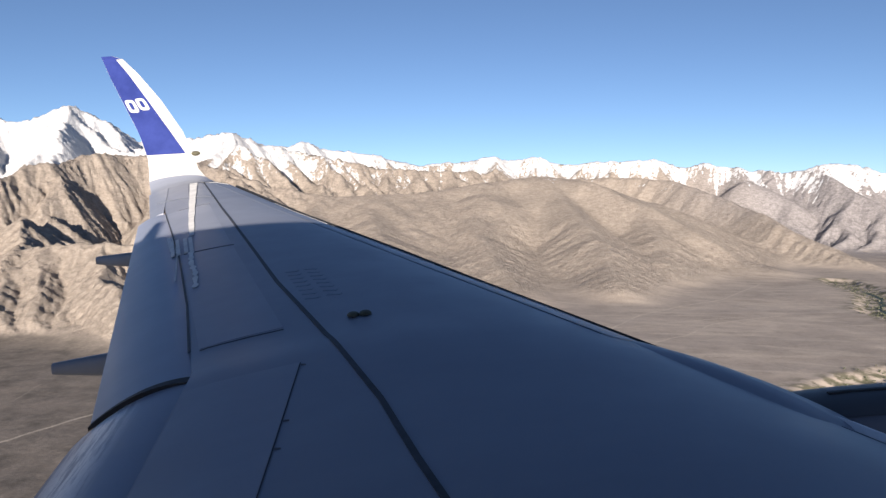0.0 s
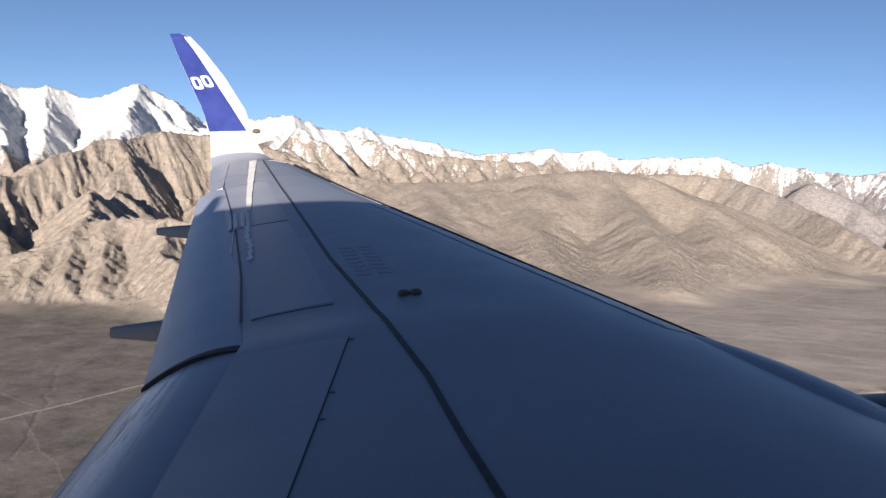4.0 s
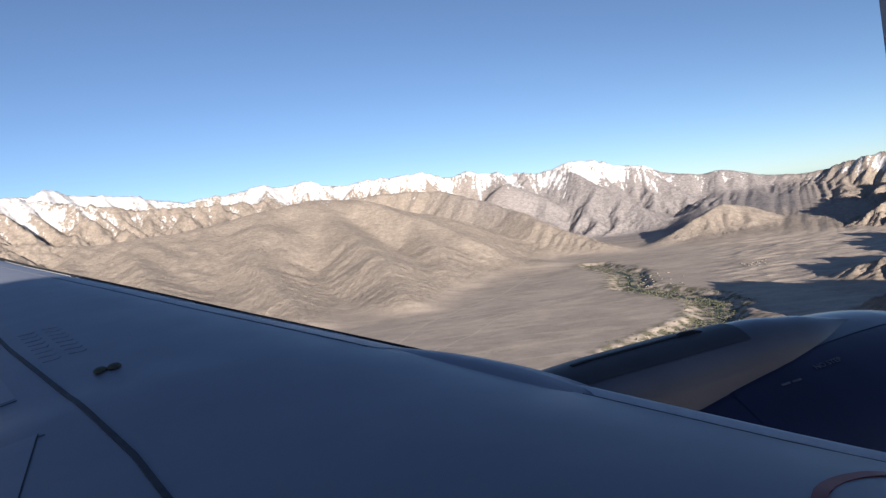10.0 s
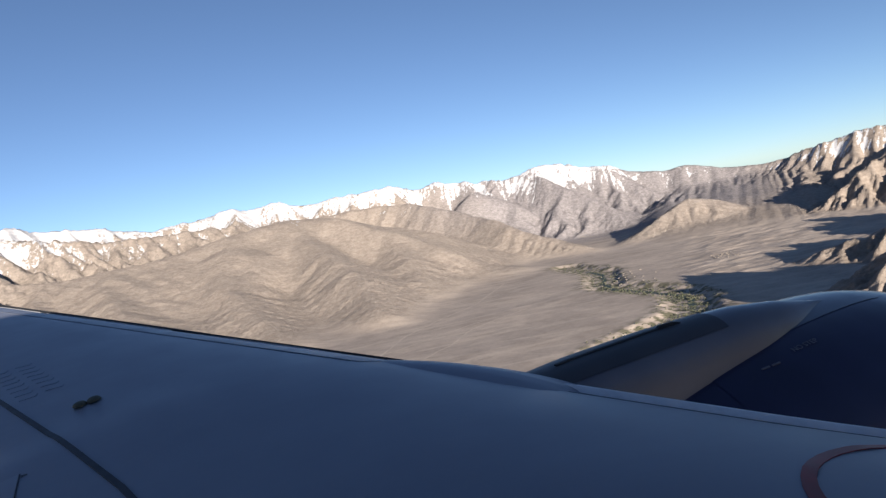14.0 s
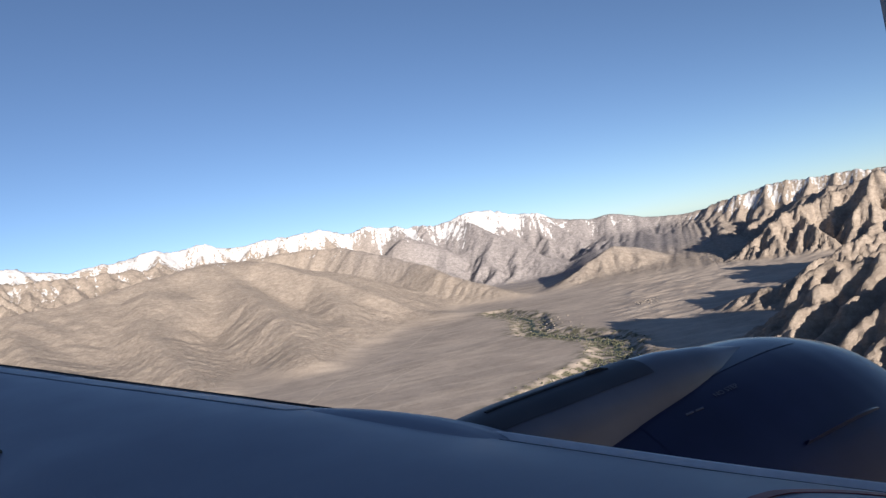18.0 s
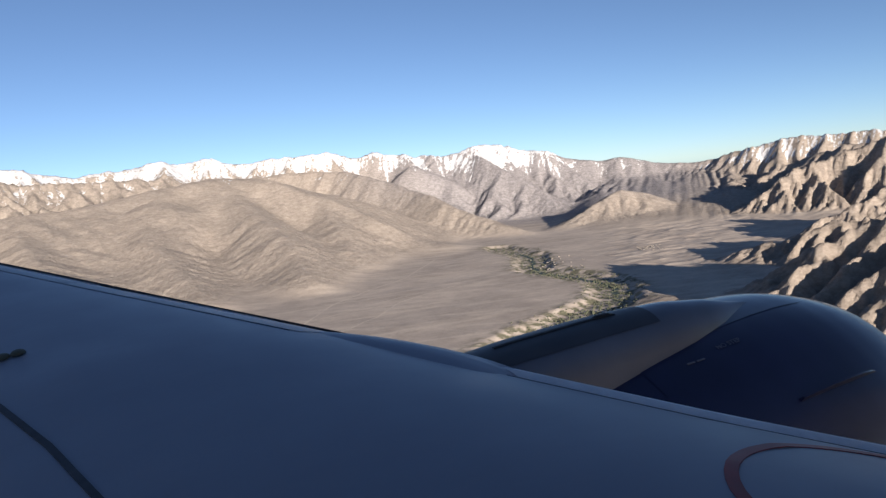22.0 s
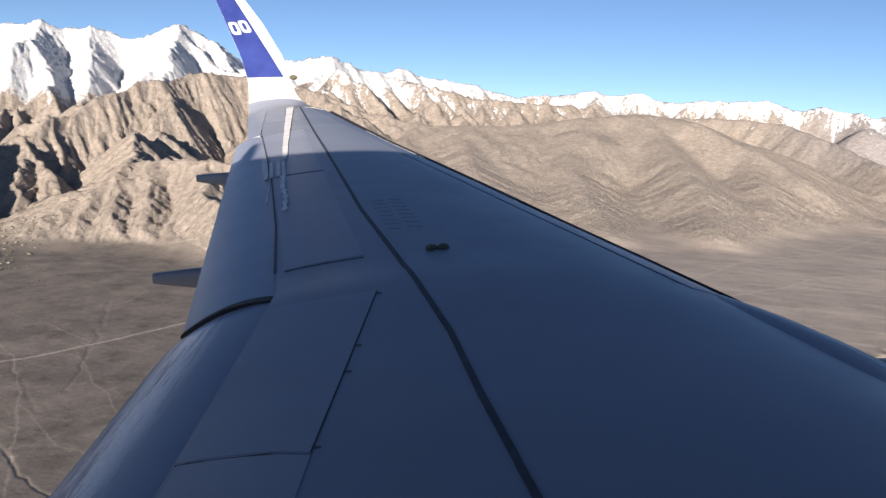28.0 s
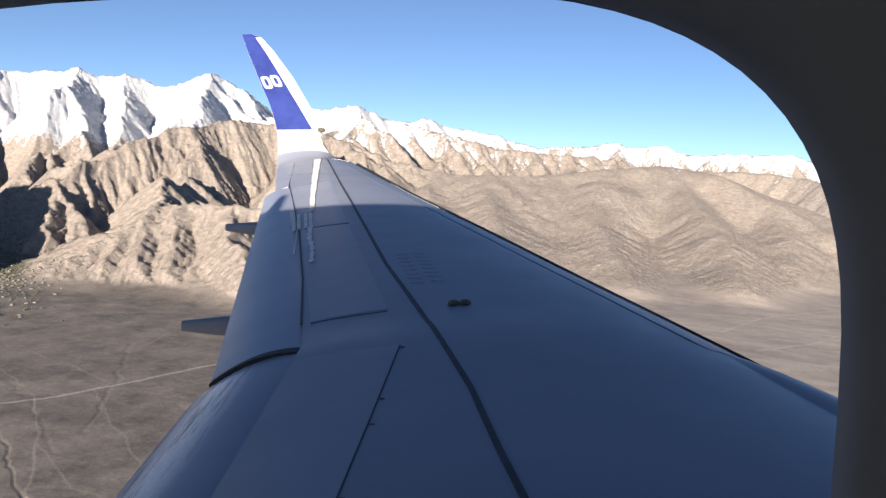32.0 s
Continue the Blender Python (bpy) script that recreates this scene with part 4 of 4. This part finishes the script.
VALLEY = 150 * np.clip((RAD - 2700) / 1950, 0, 1.1) ** 1.25 * step(DEG, 35, 39) * (1 - step(DEG, 48, 53))
HGT = np.maximum(HGT, VALLEY + 6 * (fbm(X / 160, Y / 160, 345, 3) - 0.5) * step(VALLEY, 5, 40))
HGT = HGT + np.clip((HGT - VALLEY) / 40, 0, 1) * (9 * (ridged(X / 70, Y / 70, 330, 3) - 0.55) + 26 * (fbm(X / 210, Y / 210, 340, 3) - 0.5))
cutland = dissect(np.maximum(HGT, 0), CELL, 24, 0.17, 0.10, 0.85)
smooth = blurred(cutland, 15)
hard = np.clip(blurred(ROCKY, 13) * 1.5, 0, 1)
cutland = (1 - hard) * (0.66 * blurred(np.maximum(HGT, 0), 6) + 0.16 * smooth + 0.18 * blurred(cutland, 1)) + hard * cutland
cutland = cutland * np.clip(blurred(HGT, 27) / np.maximum(blurred(cutland, 27), 3), 0.9, 1.7)
bent_x, bent_y = X + 60 * (fbm(X / 150, Y / 150, 501, 3) - 0.5), Y + 60 * (fbm(X / 150, Y / 150, 511, 3) - 0.5)
soft = 1 - np.clip(blurred(ROCKY, 13) * 1.6, 0, 1)
cutland = cutland + np.clip(cutland / 35, 0, 1) * (soft * (9 * (fbm(bent_x / 260, bent_y / 260, 521, 3, 0.45) - 0.5) + 5 * (ridged(bent_x / 150, bent_y / 150, 525, 4, 0.52) - 0.5)) + (1 - soft) * 5 * (ridged(bent_x / 105, bent_y / 105, 531, 3, 0.55) - 0.5))
RIBS = np.clip((cutland - blurred(cutland, 8)) / 12, -1, 1)
G_HGT, G_ROCKY, G_RIBS = cutland, ROCKY, RIBS

# the sheet itself: rings round the aeroplane, fine where it is seen
az = np.concatenate([np.arange(-180, -50, 4.0), np.arange(-50, -47, 1.0), np.arange(-47, 70, 0.11), np.arange(70, 73, 1.0), np.arange(73, 180, 4.0)])
rad = np.concatenate([[2.0], np.geomspace(60, 380, 26), np.geomspace(390, 4850, 740)])
AZ, RAD = np.meshgrid(np.radians(az), rad, indexing="ij")
X, Y = RAD * np.sin(AZ), RAD * np.cos(AZ)
DEG = np.degrees(AZ)


def sample(a):
    """Values of a grid at the sheet's places, smoothly between its cells."""
    fx, fy = np.clip((X - gx[0]) / CELL, 1, len(gx) - 3), np.clip((Y - gy[0]) / CELL, 1, len(gy) - 3)
    ix, iy = fx.astype(int), fy.astype(int)
    u, v = fx - ix, fy - iy

    def weights(t):
        return [((-0.5 * t + 1) * t - 0.5) * t, (1.5 * t - 2.5) * t * t + 1, ((-1.5 * t + 2) * t + 0.5) * t, (0.5 * t - 0.5) * t * t]

    out, wu, wv = 0, weights(u), weights(v)
    for p in range(4):
        for q in range(4):
            out = out + wu[p] * wv[q] * a[ix + p - 1, iy + q - 1]
    return out * (Y > gy[0])


HGT, ROCKY, RIBS = np.maximum(sample(G_HGT), 0), np.clip(sample(G_ROCKY), 0, 1), sample(G_RIBS)


def plan_line(points):
    """Bearing and depression seen on the plain, to x, y."""
    out = []
    for b, e in points:
        r = PLAIN / math.tan(radians(e))
        out.append((r * math.sin(radians(b)), r * math.cos(radians(b)), 0.0))
    return out


RIVER = plan_line([(30.5, -5.5), (33.0, -6.3), (33.2, -7.4), (35.7, -8.0), (38.4, -8.6), (39.2, -9.2), (39.0, -10.2), (36.5, -11.0), (32.6, -12.4), (29.5, -14.0), (22, -17.5), (10, -23)])
rv_d, rv_s, _ = line_distance(RIVER, X + 30 * (fbm(X / 70, Y / 70, 61, 3) - 0.5), Y + 30 * (fbm(X / 70, Y / 70, 71, 3) - 0.5))
flat = 1 - step(HGT, 2.0, 25.0)
base = 5.0 * (fbm(X / 300, Y / 300, 81, 4) - 0.5) + 0.25 * (ridged(X / 90, Y / 90, 91, 3) - 0.5) - 9.0 * (1 - step(rv_d, 26, 62)) * flat
base = base + 6.0 * (ridged(X / 160 + Y / 400, Y / 90, 95, 3) - 0.5) * step(DEG, 38, 41) * flat
broadland = blurred(G_HGT, 7)
fall_x, fall_y = np.gradient(broadland, CELL)
fall_x, fall_y = sample(fall_x), sample(fall_y)
fall = np.hypot(fall_x, fall_y)
ax, ay = -fall_y / np.maximum(fall, 1e-4), fall_x / np.maximum(fall, 1e-4)
rough = np.clip(ROCKY * 1.5, 0, 1)
RILL = rills(X / 74, Y / 74, ax, ay, 601)
FINE = rills(X / 34, Y / 34, ax, ay, 611)
steep = step(fall, 0.02, 0.26) * np.clip(HGT / 25, 0, 1)
HGT = HGT + steep * (rough * np.clip(RAD / 2100, 0.45, 1) * (5.0 * keen(RILL) + 4.0 * keen(FINE) + 2.2 * keen(rills(X / 18, Y / 18, ax, ay, 631))) + (1 - rough) * (0.2 * rills(X / 130, Y / 130, ax, ay, 621) + 0.35 * keen(RILL) + 0.5 * keen(FINE) + 1.6 * (ridged(X / 46, Y / 46, 641, 3, 0.6) - 0.5)))
HGT = HGT + np.clip(HGT / 30, 0, 1) * (0.9 + 4.0 * ROCKY) * (ridged(X / 40, Y / 40, 97, 3, 0.6) - 0.6) + base
Z = PLAIN + HGT
Z = np.where(RAD < 40, PLAIN, Z)

# snow, tracks, fields and water as masks of the ground
line = np.interp(DEG, (-60, -30, -20, -14, 0, 6, 15, 25, 33, 45, 50, 70), (60, 60, 80, 150, 150, 155, 142, 112, 64, 5, -4, -4))
line = line + np.interp(DEG, (-20, -12), (170, 0)) * (1 - step(RAD, 2900, 3300))
line = line + np.interp(DEG, (40, 46), (0, -14)) + 200 * (1 - step(RAD, 3950, 4250)) * step(DEG, 40, 46)
patchy = ridged(X / 48, Y / 70, 401, 4, 0.6)
broad = fbm(X / 260, Y / 260, 411, 3)
streaks = ridged(AZ * 2600 / 17 + 1.2 * fbm(X / 90, Y / 90, 471, 3), RAD / 260, 481, 3, 0.6)
bare = np.interp(DEG, (-24, -16), (0.45, 1.0))
SNOW = np.clip(0.5 + (Z - line - 45 * bare * RIBS + 50 * bare * (patchy - 0.62) + 60 * (broad - 0.5) + 40 * bare * (streaks - 0.62) - 40 * bare * keen(RILL) - 32 * bare * keen(FINE)) / np.interp(DEG, (-40, -24, -16, 4, 12, 45), (150, 150, 230, 230, 170, 130)), -0.5, 1.5)
TRACK = np.zeros(X.shape)
open_land = (flat > 0.01) & (RAD < 3300) & (np.abs(DEG) < 62)
lx, ly = X[open_land], Y[open_land]
sway_x, sway_y = lx + 9 * (fbm(lx / 40, ly / 40, 421, 3) - 0.5), ly + 9 * (fbm(lx / 40, ly / 40, 431, 3) - 0.5)
for pts, wide in (([(-46, -16.8), (-40.2, -16.6), (-34.8, -16.45), (-29.4, -15.7), (-25.3, -14.9), (-18, -13.5), (-8, -11.5), (4, -10.3), (13.6, -9.7), (16.5, -9.5), (20.4, -8.9), (23.8, -8.5)], 2.2),
                  ([(14.5, -9.9), (17, -8.6), (20.2, -7.8), (23, -7.2), (25.5, -6.0)], 3.0), ([(17, -10.9), (20.5, -9.9), (22.3, -9.0), (26.8, -8.2)], 3.0), ([(19, -11.6), (24.5, -11.2), (28.5, -12.0)], 1.6),
                  ([(31.2, -12.7), (33.8, -11.1), (36.3, -9.9), (37.6, -8.9)], 5.0), ([(33.8, -5.9), (38, -6.4), (41.5, -6.9), (46, -6.4), (51, -5.7)], 4.0), ([(-32.4, -16.2), (-31.9, -17.4), (-31.2, -18.6), (-30.6, -19.4), (-29.9, -20.6), (-28.5, -22)], 1.0),
                  ([(-36.4, -13.2), (-35.3, -13.9), (-33.9, -14.3), (-33.0, -15.0), (-31.1, -15.9)], 1.1), ([(-36.2, -19.2), (-34.9, -20.9), (-33.9, -22.4), (-32.2, -23.1), (-30, -24)], 0.9),
                  ([(-39, -13.4), (-38.0, -14.5), (-36.3, -16.2), (-36.0, -18.7), (-36.6, -21.9), (-37.2, -25)], 1.3), ([(-27, -12.2), (-29, -13.2), (-30.5, -13.1), (-33, -12.6)], 0.9)):
    dd, ss, _ = line_distance(plan_line(pts), sway_x, sway_y)
    TRACK[open_land] = np.maximum(TRACK[open_land], (0.26 if wide < 1.4 else 0.8) * (1 - step(dd, wide * 0.4, wide * 1.1)))
TRACK = TRACK * flat
wash = step(ridged(X / 260, Y / 75 + X / 300, 441, 3, 0.5), 0.66, 0.92) * 0.55 * flat * step(RAD, 500, 900) * step(DEG, -12, 6)
TRACK = np.maximum(TRACK, wash)
VEG = (1 - step(rv_d, 40, 95)) * step(fbm(X / 26, Y / 26, 451, 4, 0.6), 0.44, 0.56) * flat * step(DEG, 8, 20)
vill_b, vill_e = -38.4, -7.2
vx, vy, _ = plan_line([(vill_b, vill_e)])[0]
vill = np.exp(-(((X - vx) / 260) ** 2 + ((Y - vy) / 520) ** 2)) * flat
VEG = np.maximum(VEG, step(vill * (0.5 + fbm(X / 22, Y / 22, 461, 4, 0.6)), 0.42, 0.62) * 0.8)
for pts, deep, wide in (([(-38.6, -18.0), (-37.8, -20.36), (-37.3, -22.04), (-36.4, -23.9), (-34.8, -25.35), (-33, -27.5)], 0.5, 1.6), ([(-41, -13.0), (-38, -14.8), (-36.5, -17), (-35, -20)], 0.15, 3), ([(-30, -13.0), (-31, -15.5), (-33, -19)], 0.3, 4)):
    near_west = (RAD < 1250) & (DEG < -22) & (DEG > -60)
    lx, ly = X[near_west], Y[near_west]
    gd, _, _ = line_distance(plan_line(pts), lx + 24 * (fbm(lx / 50, ly / 50, 561, 3) - 0.5), ly + 24 * (fbm(lx / 50, ly / 50, 571, 3) - 0.5))
    Z[near_west] -= deep * (1 - step(gd, 0, wide)) * flat[near_west]
WATER = (1 - step(rv_d, 5, 9)) * step(rv_s, 150, 260) * (1 - step(rv_s, 1100, 1300)) * flat

GRAVEL = flat * (1 - step(DEG + 26 * (fbm(X / 240, Y / 240, 541, 4) - 0.5), -22, 4)) * np.clip(0.9 + 0.9 * (fbm(X / 60, Y / 60, 551, 4) - 0.5), 0, 1)
nu, nv = X.shape
verts = np.stack([X, Y, Z], -1).reshape(-1, 3).astype(np.float32)
i, j = np.meshgrid(np.arange(nu), np.arange(nv - 1), indexing="ij")
i2 = (i + 1) % nu
quads = np.stack([i * nv + j, i * nv + j + 1, i2 * nv + j + 1, i2 * nv + j], -1).reshape(-1, 4)
land = bpy.data.meshes.new("ground")
land.vertices.add(len(verts))
land.vertices.foreach_set("co", verts.ravel())
land.loops.add(quads.size)
land.loops.foreach_set("vertex_index", quads.ravel().astype(np.int32))
land.polygons.add(len(quads))
land.polygons.foreach_set("loop_start", np.arange(0, quads.size, 4, dtype=np.int32))
land.update(calc_edges=True)
# the last mask marks the distant north-eastern slopes that get a painted haze tint
for key, values in (("snow", SNOW), ("track", TRACK), ("green", VEG), ("water", WATER), ("rocky", ROCKY), ("hilly", 1 - 0.85 * flat), ("gravel", GRAVEL), ("warm", step(DEG, 43, 52)), ("far_haze", 0.75 * step(DEG, 16, 27) * (1 - step(DEG, 43, 50)) * step(RAD, 3200, 3900))):
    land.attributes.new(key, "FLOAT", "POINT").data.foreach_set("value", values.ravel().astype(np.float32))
land.shade_smooth()

m, nt, s = material("mountain_ground")


def attr(name):
    n = nt.nodes.new("ShaderNodeAttribute")
    n.attribute_name = name
    return n.outputs["Fac"]


big = noise_out(nt, 0.0035, 5, 0.6, None, "Object", 0.38, 0.62)
mid = noise_out(nt, 0.03, 6, 0.65, (1, 1, 2.5), "Object", 0.35, 0.65)
fine = noise_out(nt, 0.16, 6, 0.75, None, "Object", 0.36, 0.64)
soil = mixed(nt, big, (0.395, 0.337, 0.286), (0.312, 0.266, 0.228))
soil = mixed(nt, attr("hilly"), mixed(nt, big, (0.630, 0.537, 0.452), (0.505, 0.429, 0.363)), soil)
rock = mixed(nt, mid, (0.148, 0.131, 0.120), (0.247, 0.216, 0.195))
rock = mixed(nt, attr("warm"), rock, mixed(nt, mid, (0.150, 0.118, 0.093), (0.262, 0.208, 0.164)))
soil = mixed(nt, attr("gravel"), soil, mixed(nt, mid, (0.113, 0.101, 0.087), (0.183, 0.162, 0.138)))
col = mixed(nt, attr("rocky"), soil, rock)
col = mixed(nt, noise_out(nt, 0.03, 6, 0.65, (1, 1, 2.5), "Object", 0.3, 1.1), col, mixed(nt, fine, (0.208, 0.176, 0.150), (0.435, 0.372, 0.319)))
col = mixed(nt, noise_out(nt, 0.011, 7, 0.7, (1, 1, 2), "Object", 0.46, 1.0), col, (0.252, 0.212, 0.180))
grain = noise_out(nt, 0.055, 9, 0.78, (1, 1, 1.6), "Object", 0.40, 0.60)
hills = nt.nodes.new("ShaderNodeMath")
hills.operation = "MULTIPLY"
nt.links.new(attr("hilly"), hills.inputs[0])
hills.inputs[1].default_value = 0.40
col = mixed(nt, hills.outputs[0], col, mixed(nt, grain, (0.245, 0.211, 0.180), (0.570, 0.497, 0.428)))
# aerial haze put into the base colour: distant slopes turned pale blue-grey
col = mixed(nt, attr("far_haze"), col, mixed(nt, grain, (0.185, 0.178, 0.192), (0.335, 0.325, 0.345)))
col = mixed(nt, attr("track"), col, mixed(nt, fine, (0.544, 0.470, 0.390), (0.653, 0.570, 0.476)))
col = mixed(nt, attr("green"), col, mixed(nt, fine, (0.11, 0.115, 0.075), (0.19, 0.175, 0.12)))
col = mixed(nt, attr("water"), col, (0.06, 0.09, 0.09))
ragged = nt.nodes.new("ShaderNodeMath")
ragged.operation = "MULTIPLY_ADD"
nt.links.new(noise_out(nt, 0.065, 7, 0.66, (1, 1, 0.5), "Object", 0.0, 1.0), ragged.inputs[0])
ragged.inputs[1].default_value = 1.5
nt.links.new(attr("snow"), ragged.inputs[2])
cover = nt.nodes.new("ShaderNodeMapRange")
cover.inputs[1].default_value, cover.inputs[2].default_value = 1.20, 1.34
nt.links.new(ragged.outputs[0], cover.inputs[0])
col = mixed(nt, cover.outputs[0], col, mixed(nt, mid, (0.56, 0.575, 0.61), (0.70, 0.705, 0.715)))
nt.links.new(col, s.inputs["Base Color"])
s.inputs["Roughness"].default_value = 0.95
s.inputs["Specular IOR Level"].default_value = 0.15
b = node(nt, "Bump", Strength=0.6, Distance=4.5)
nt.links.new(noise_out(nt, 0.075, 9, 0.72, None, "Object", 0.2, 0.8), b.inputs["Height"])
nt.links.new(attr("hilly"), b.inputs["Strength"])
nt.links.new(b.outputs[0], s.inputs["Normal"])
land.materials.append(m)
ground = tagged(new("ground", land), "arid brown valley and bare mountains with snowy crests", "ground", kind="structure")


def ground_z(x, y):
    """The height of the sheet near a place."""
    b, r = math.degrees(math.atan2(x, y)), math.hypot(x, y)
    return float(Z[min(np.searchsorted(az, b), len(az) - 1), min(np.searchsorted(rad, r), len(rad) - 1)])


# ---- houses and trees, too many and too far to count ----
HOUSE = paint("mud_plaster", (0.15, 0.132, 0.112), (0.29, 0.262, 0.23), 0.9, 0.05)
LEAF = paint("valley_foliage", (0.06, 0.072, 0.042), (0.12, 0.125, 0.08), 0.9, 0.08)
rng = random.Random(12)


def scatter_spots(centre, spread, count):
    (b0, e0), (sb, se) = centre, spread
    out = []
    for _k in range(count):
        e = min(e0 + rng.gauss(0, se), -3.5)
        x, y, _z = plan_line([(b0 + rng.gauss(0, sb), e)])[0]
        out.append((x, y))
    return out


def houses(name, spots, label):
    vs, fs = [], []
    for x, y in spots:
        z, a = ground_z(x, y) - 0.6, rng.uniform(0, 3.1)
        w, d, h = rng.uniform(1.2, 3.0), rng.uniform(1.0, 2.2), rng.uniform(0.9, 1.9)
        n, c, q = len(vs), math.cos(a), math.sin(a)
        for inset, zz in ((1.0, 0.0), (1.0, h), (0.86, h), (0.86, h - 0.35)):
            for u, v in ((-1, -1), (1, -1), (1, 1), (-1, 1)):
                px, py = u * w * inset, v * d * inset
                vs.append((x + c * px - q * py, y + q * px + c * py, z + 0.6 + zz if zz else z))
        for k in range(3):
            for i in range(4):
                fs.append((n + 4 * k + i, n + 4 * k + (i + 1) % 4, n + 4 * k + 4 + (i + 1) % 4, n + 4 * k + 4 + i))
        fs.append((n + 12, n + 13, n + 14, n + 15))
    me = bpy.data.meshes.new(name)
    me.from_pydata(vs, [], fs)
    me.materials.append(HOUSE)
    return tagged(new(name, me), label, "houses", kind="stuff")


houses("village_houses", scatter_spots((-39.0, -7.2), (1.7, 1.4), 460) + scatter_spots((-37.0, -8.6), (1.3, 0.4), 60), "flat-roofed mud houses scattered over the valley floor")


def house_shell(w, d, h):
    """A flat-roofed mud house with a low parapet, in two meshes: walls and roof."""
    walls = box_mesh("walls", -w, w, -d, d, -0.8, h)
    bm = bmesh.new()
    bm.from_mesh(box_mesh("roof", -w * 1.05, w * 1.05, -d * 1.05, d * 1.05, h, h + 0.22))
    lid = [f for f in bm.faces if f.normal.z > 0.9]
    rim = bmesh.ops.inset_region(bm, faces=lid, thickness=0.25)
    bmesh.ops.translate(bm, vec=(0, 0, -0.14), verts=list({v for f in lid for v in f.verts}))
    roof = bpy.data.meshes.new("roof")
    bm.to_mesh(roof)
    bm.free()
    walls.materials.append(HOUSE)
    roof.materials.append(ROOF)
    return walls, roof


ROOF = paint("packed_earth_roof", (0.26, 0.225, 0.185), (0.40, 0.36, 0.31), 0.9, 0.2)
SHELLS = [house_shell(w, d, h) for w, d, h in ((2.3, 1.5, 1.3), (1.7, 1.3, 1.7), (2.9, 1.4, 1.1), (1.5, 1.5, 1.2))]
for x, y in scatter_spots((42.2, -6.5), (0.7, 0.13), 26) + scatter_spots((35.0, -7.0), (1.3, 0.25), 24):
    home = tagged(new("mud_house"), "small flat-roofed mud house beside the river", "house", "houses of the hamlet")
    home.matrix_world = pose(x, y, ground_z(x, y), 0, 0, rng.uniform(0, 180))
    walls, roof = SHELLS[rng.randrange(4)]
    for key, mesh in (("walls", walls), ("roof", roof)):
        piece = new(key, mesh)
        piece.parent = home


ICO = []
bm = bmesh.new()
bmesh.ops.create_icosphere(bm, subdivisions=1, radius=1.0)
ICO = [tuple(v.co) for v in bm.verts]
ICO_F = [tuple(v.index for v in f.verts) for f in bm.faces]
bm.free()


def groves(name, spots, label):
    vs, fs = [], []
    for x, y in spots:
        z = ground_z(x, y)
        tall = rng.uniform(1.2, 3.0)
        for _k in range(3):
            n, r = len(vs), rng.uniform(0.5, 1.2)
            ox, oy, oz = rng.uniform(-1.6, 1.6), rng.uniform(-1.6, 1.6), rng.uniform(0.3, 0.75) * tall
            for vx, vy, vz in ICO:
                j = rng.uniform(0.7, 1.25)
                vs.append((x + ox + vx * r * j, y + oy + vy * r * j, z + max(-0.2, oz + vz * r * 1.3 * j)))
            fs += [tuple(n + i for i in f) for f in ICO_F]
    me = bpy.data.meshes.new(name)
    me.from_pydata(vs, [], fs)
    me.materials.append(LEAF)
    return tagged(new(name, me), label, "trees", kind="stuff")


along = []
for _k in range(900):
    i = rng.randrange(len(RIVER) - 4)
    f, off = rng.random(), rng.gauss(0, 26)
    (ax, ay, _a), (bx, by, _b) = RIVER[i], RIVER[i + 1]
    length = math.hypot(bx - ax, by - ay)
    along.append((ax + (bx - ax) * f - (by - ay) / length * off, ay + (by - ay) * f + (bx - ax) / length * off))
groves("riverside_trees", along, "dark green trees and scrub along the river")
groves("village_trees", scatter_spots((-38.8, -7.2), (1.9, 1.6), 1000), "dark trees among the village houses")
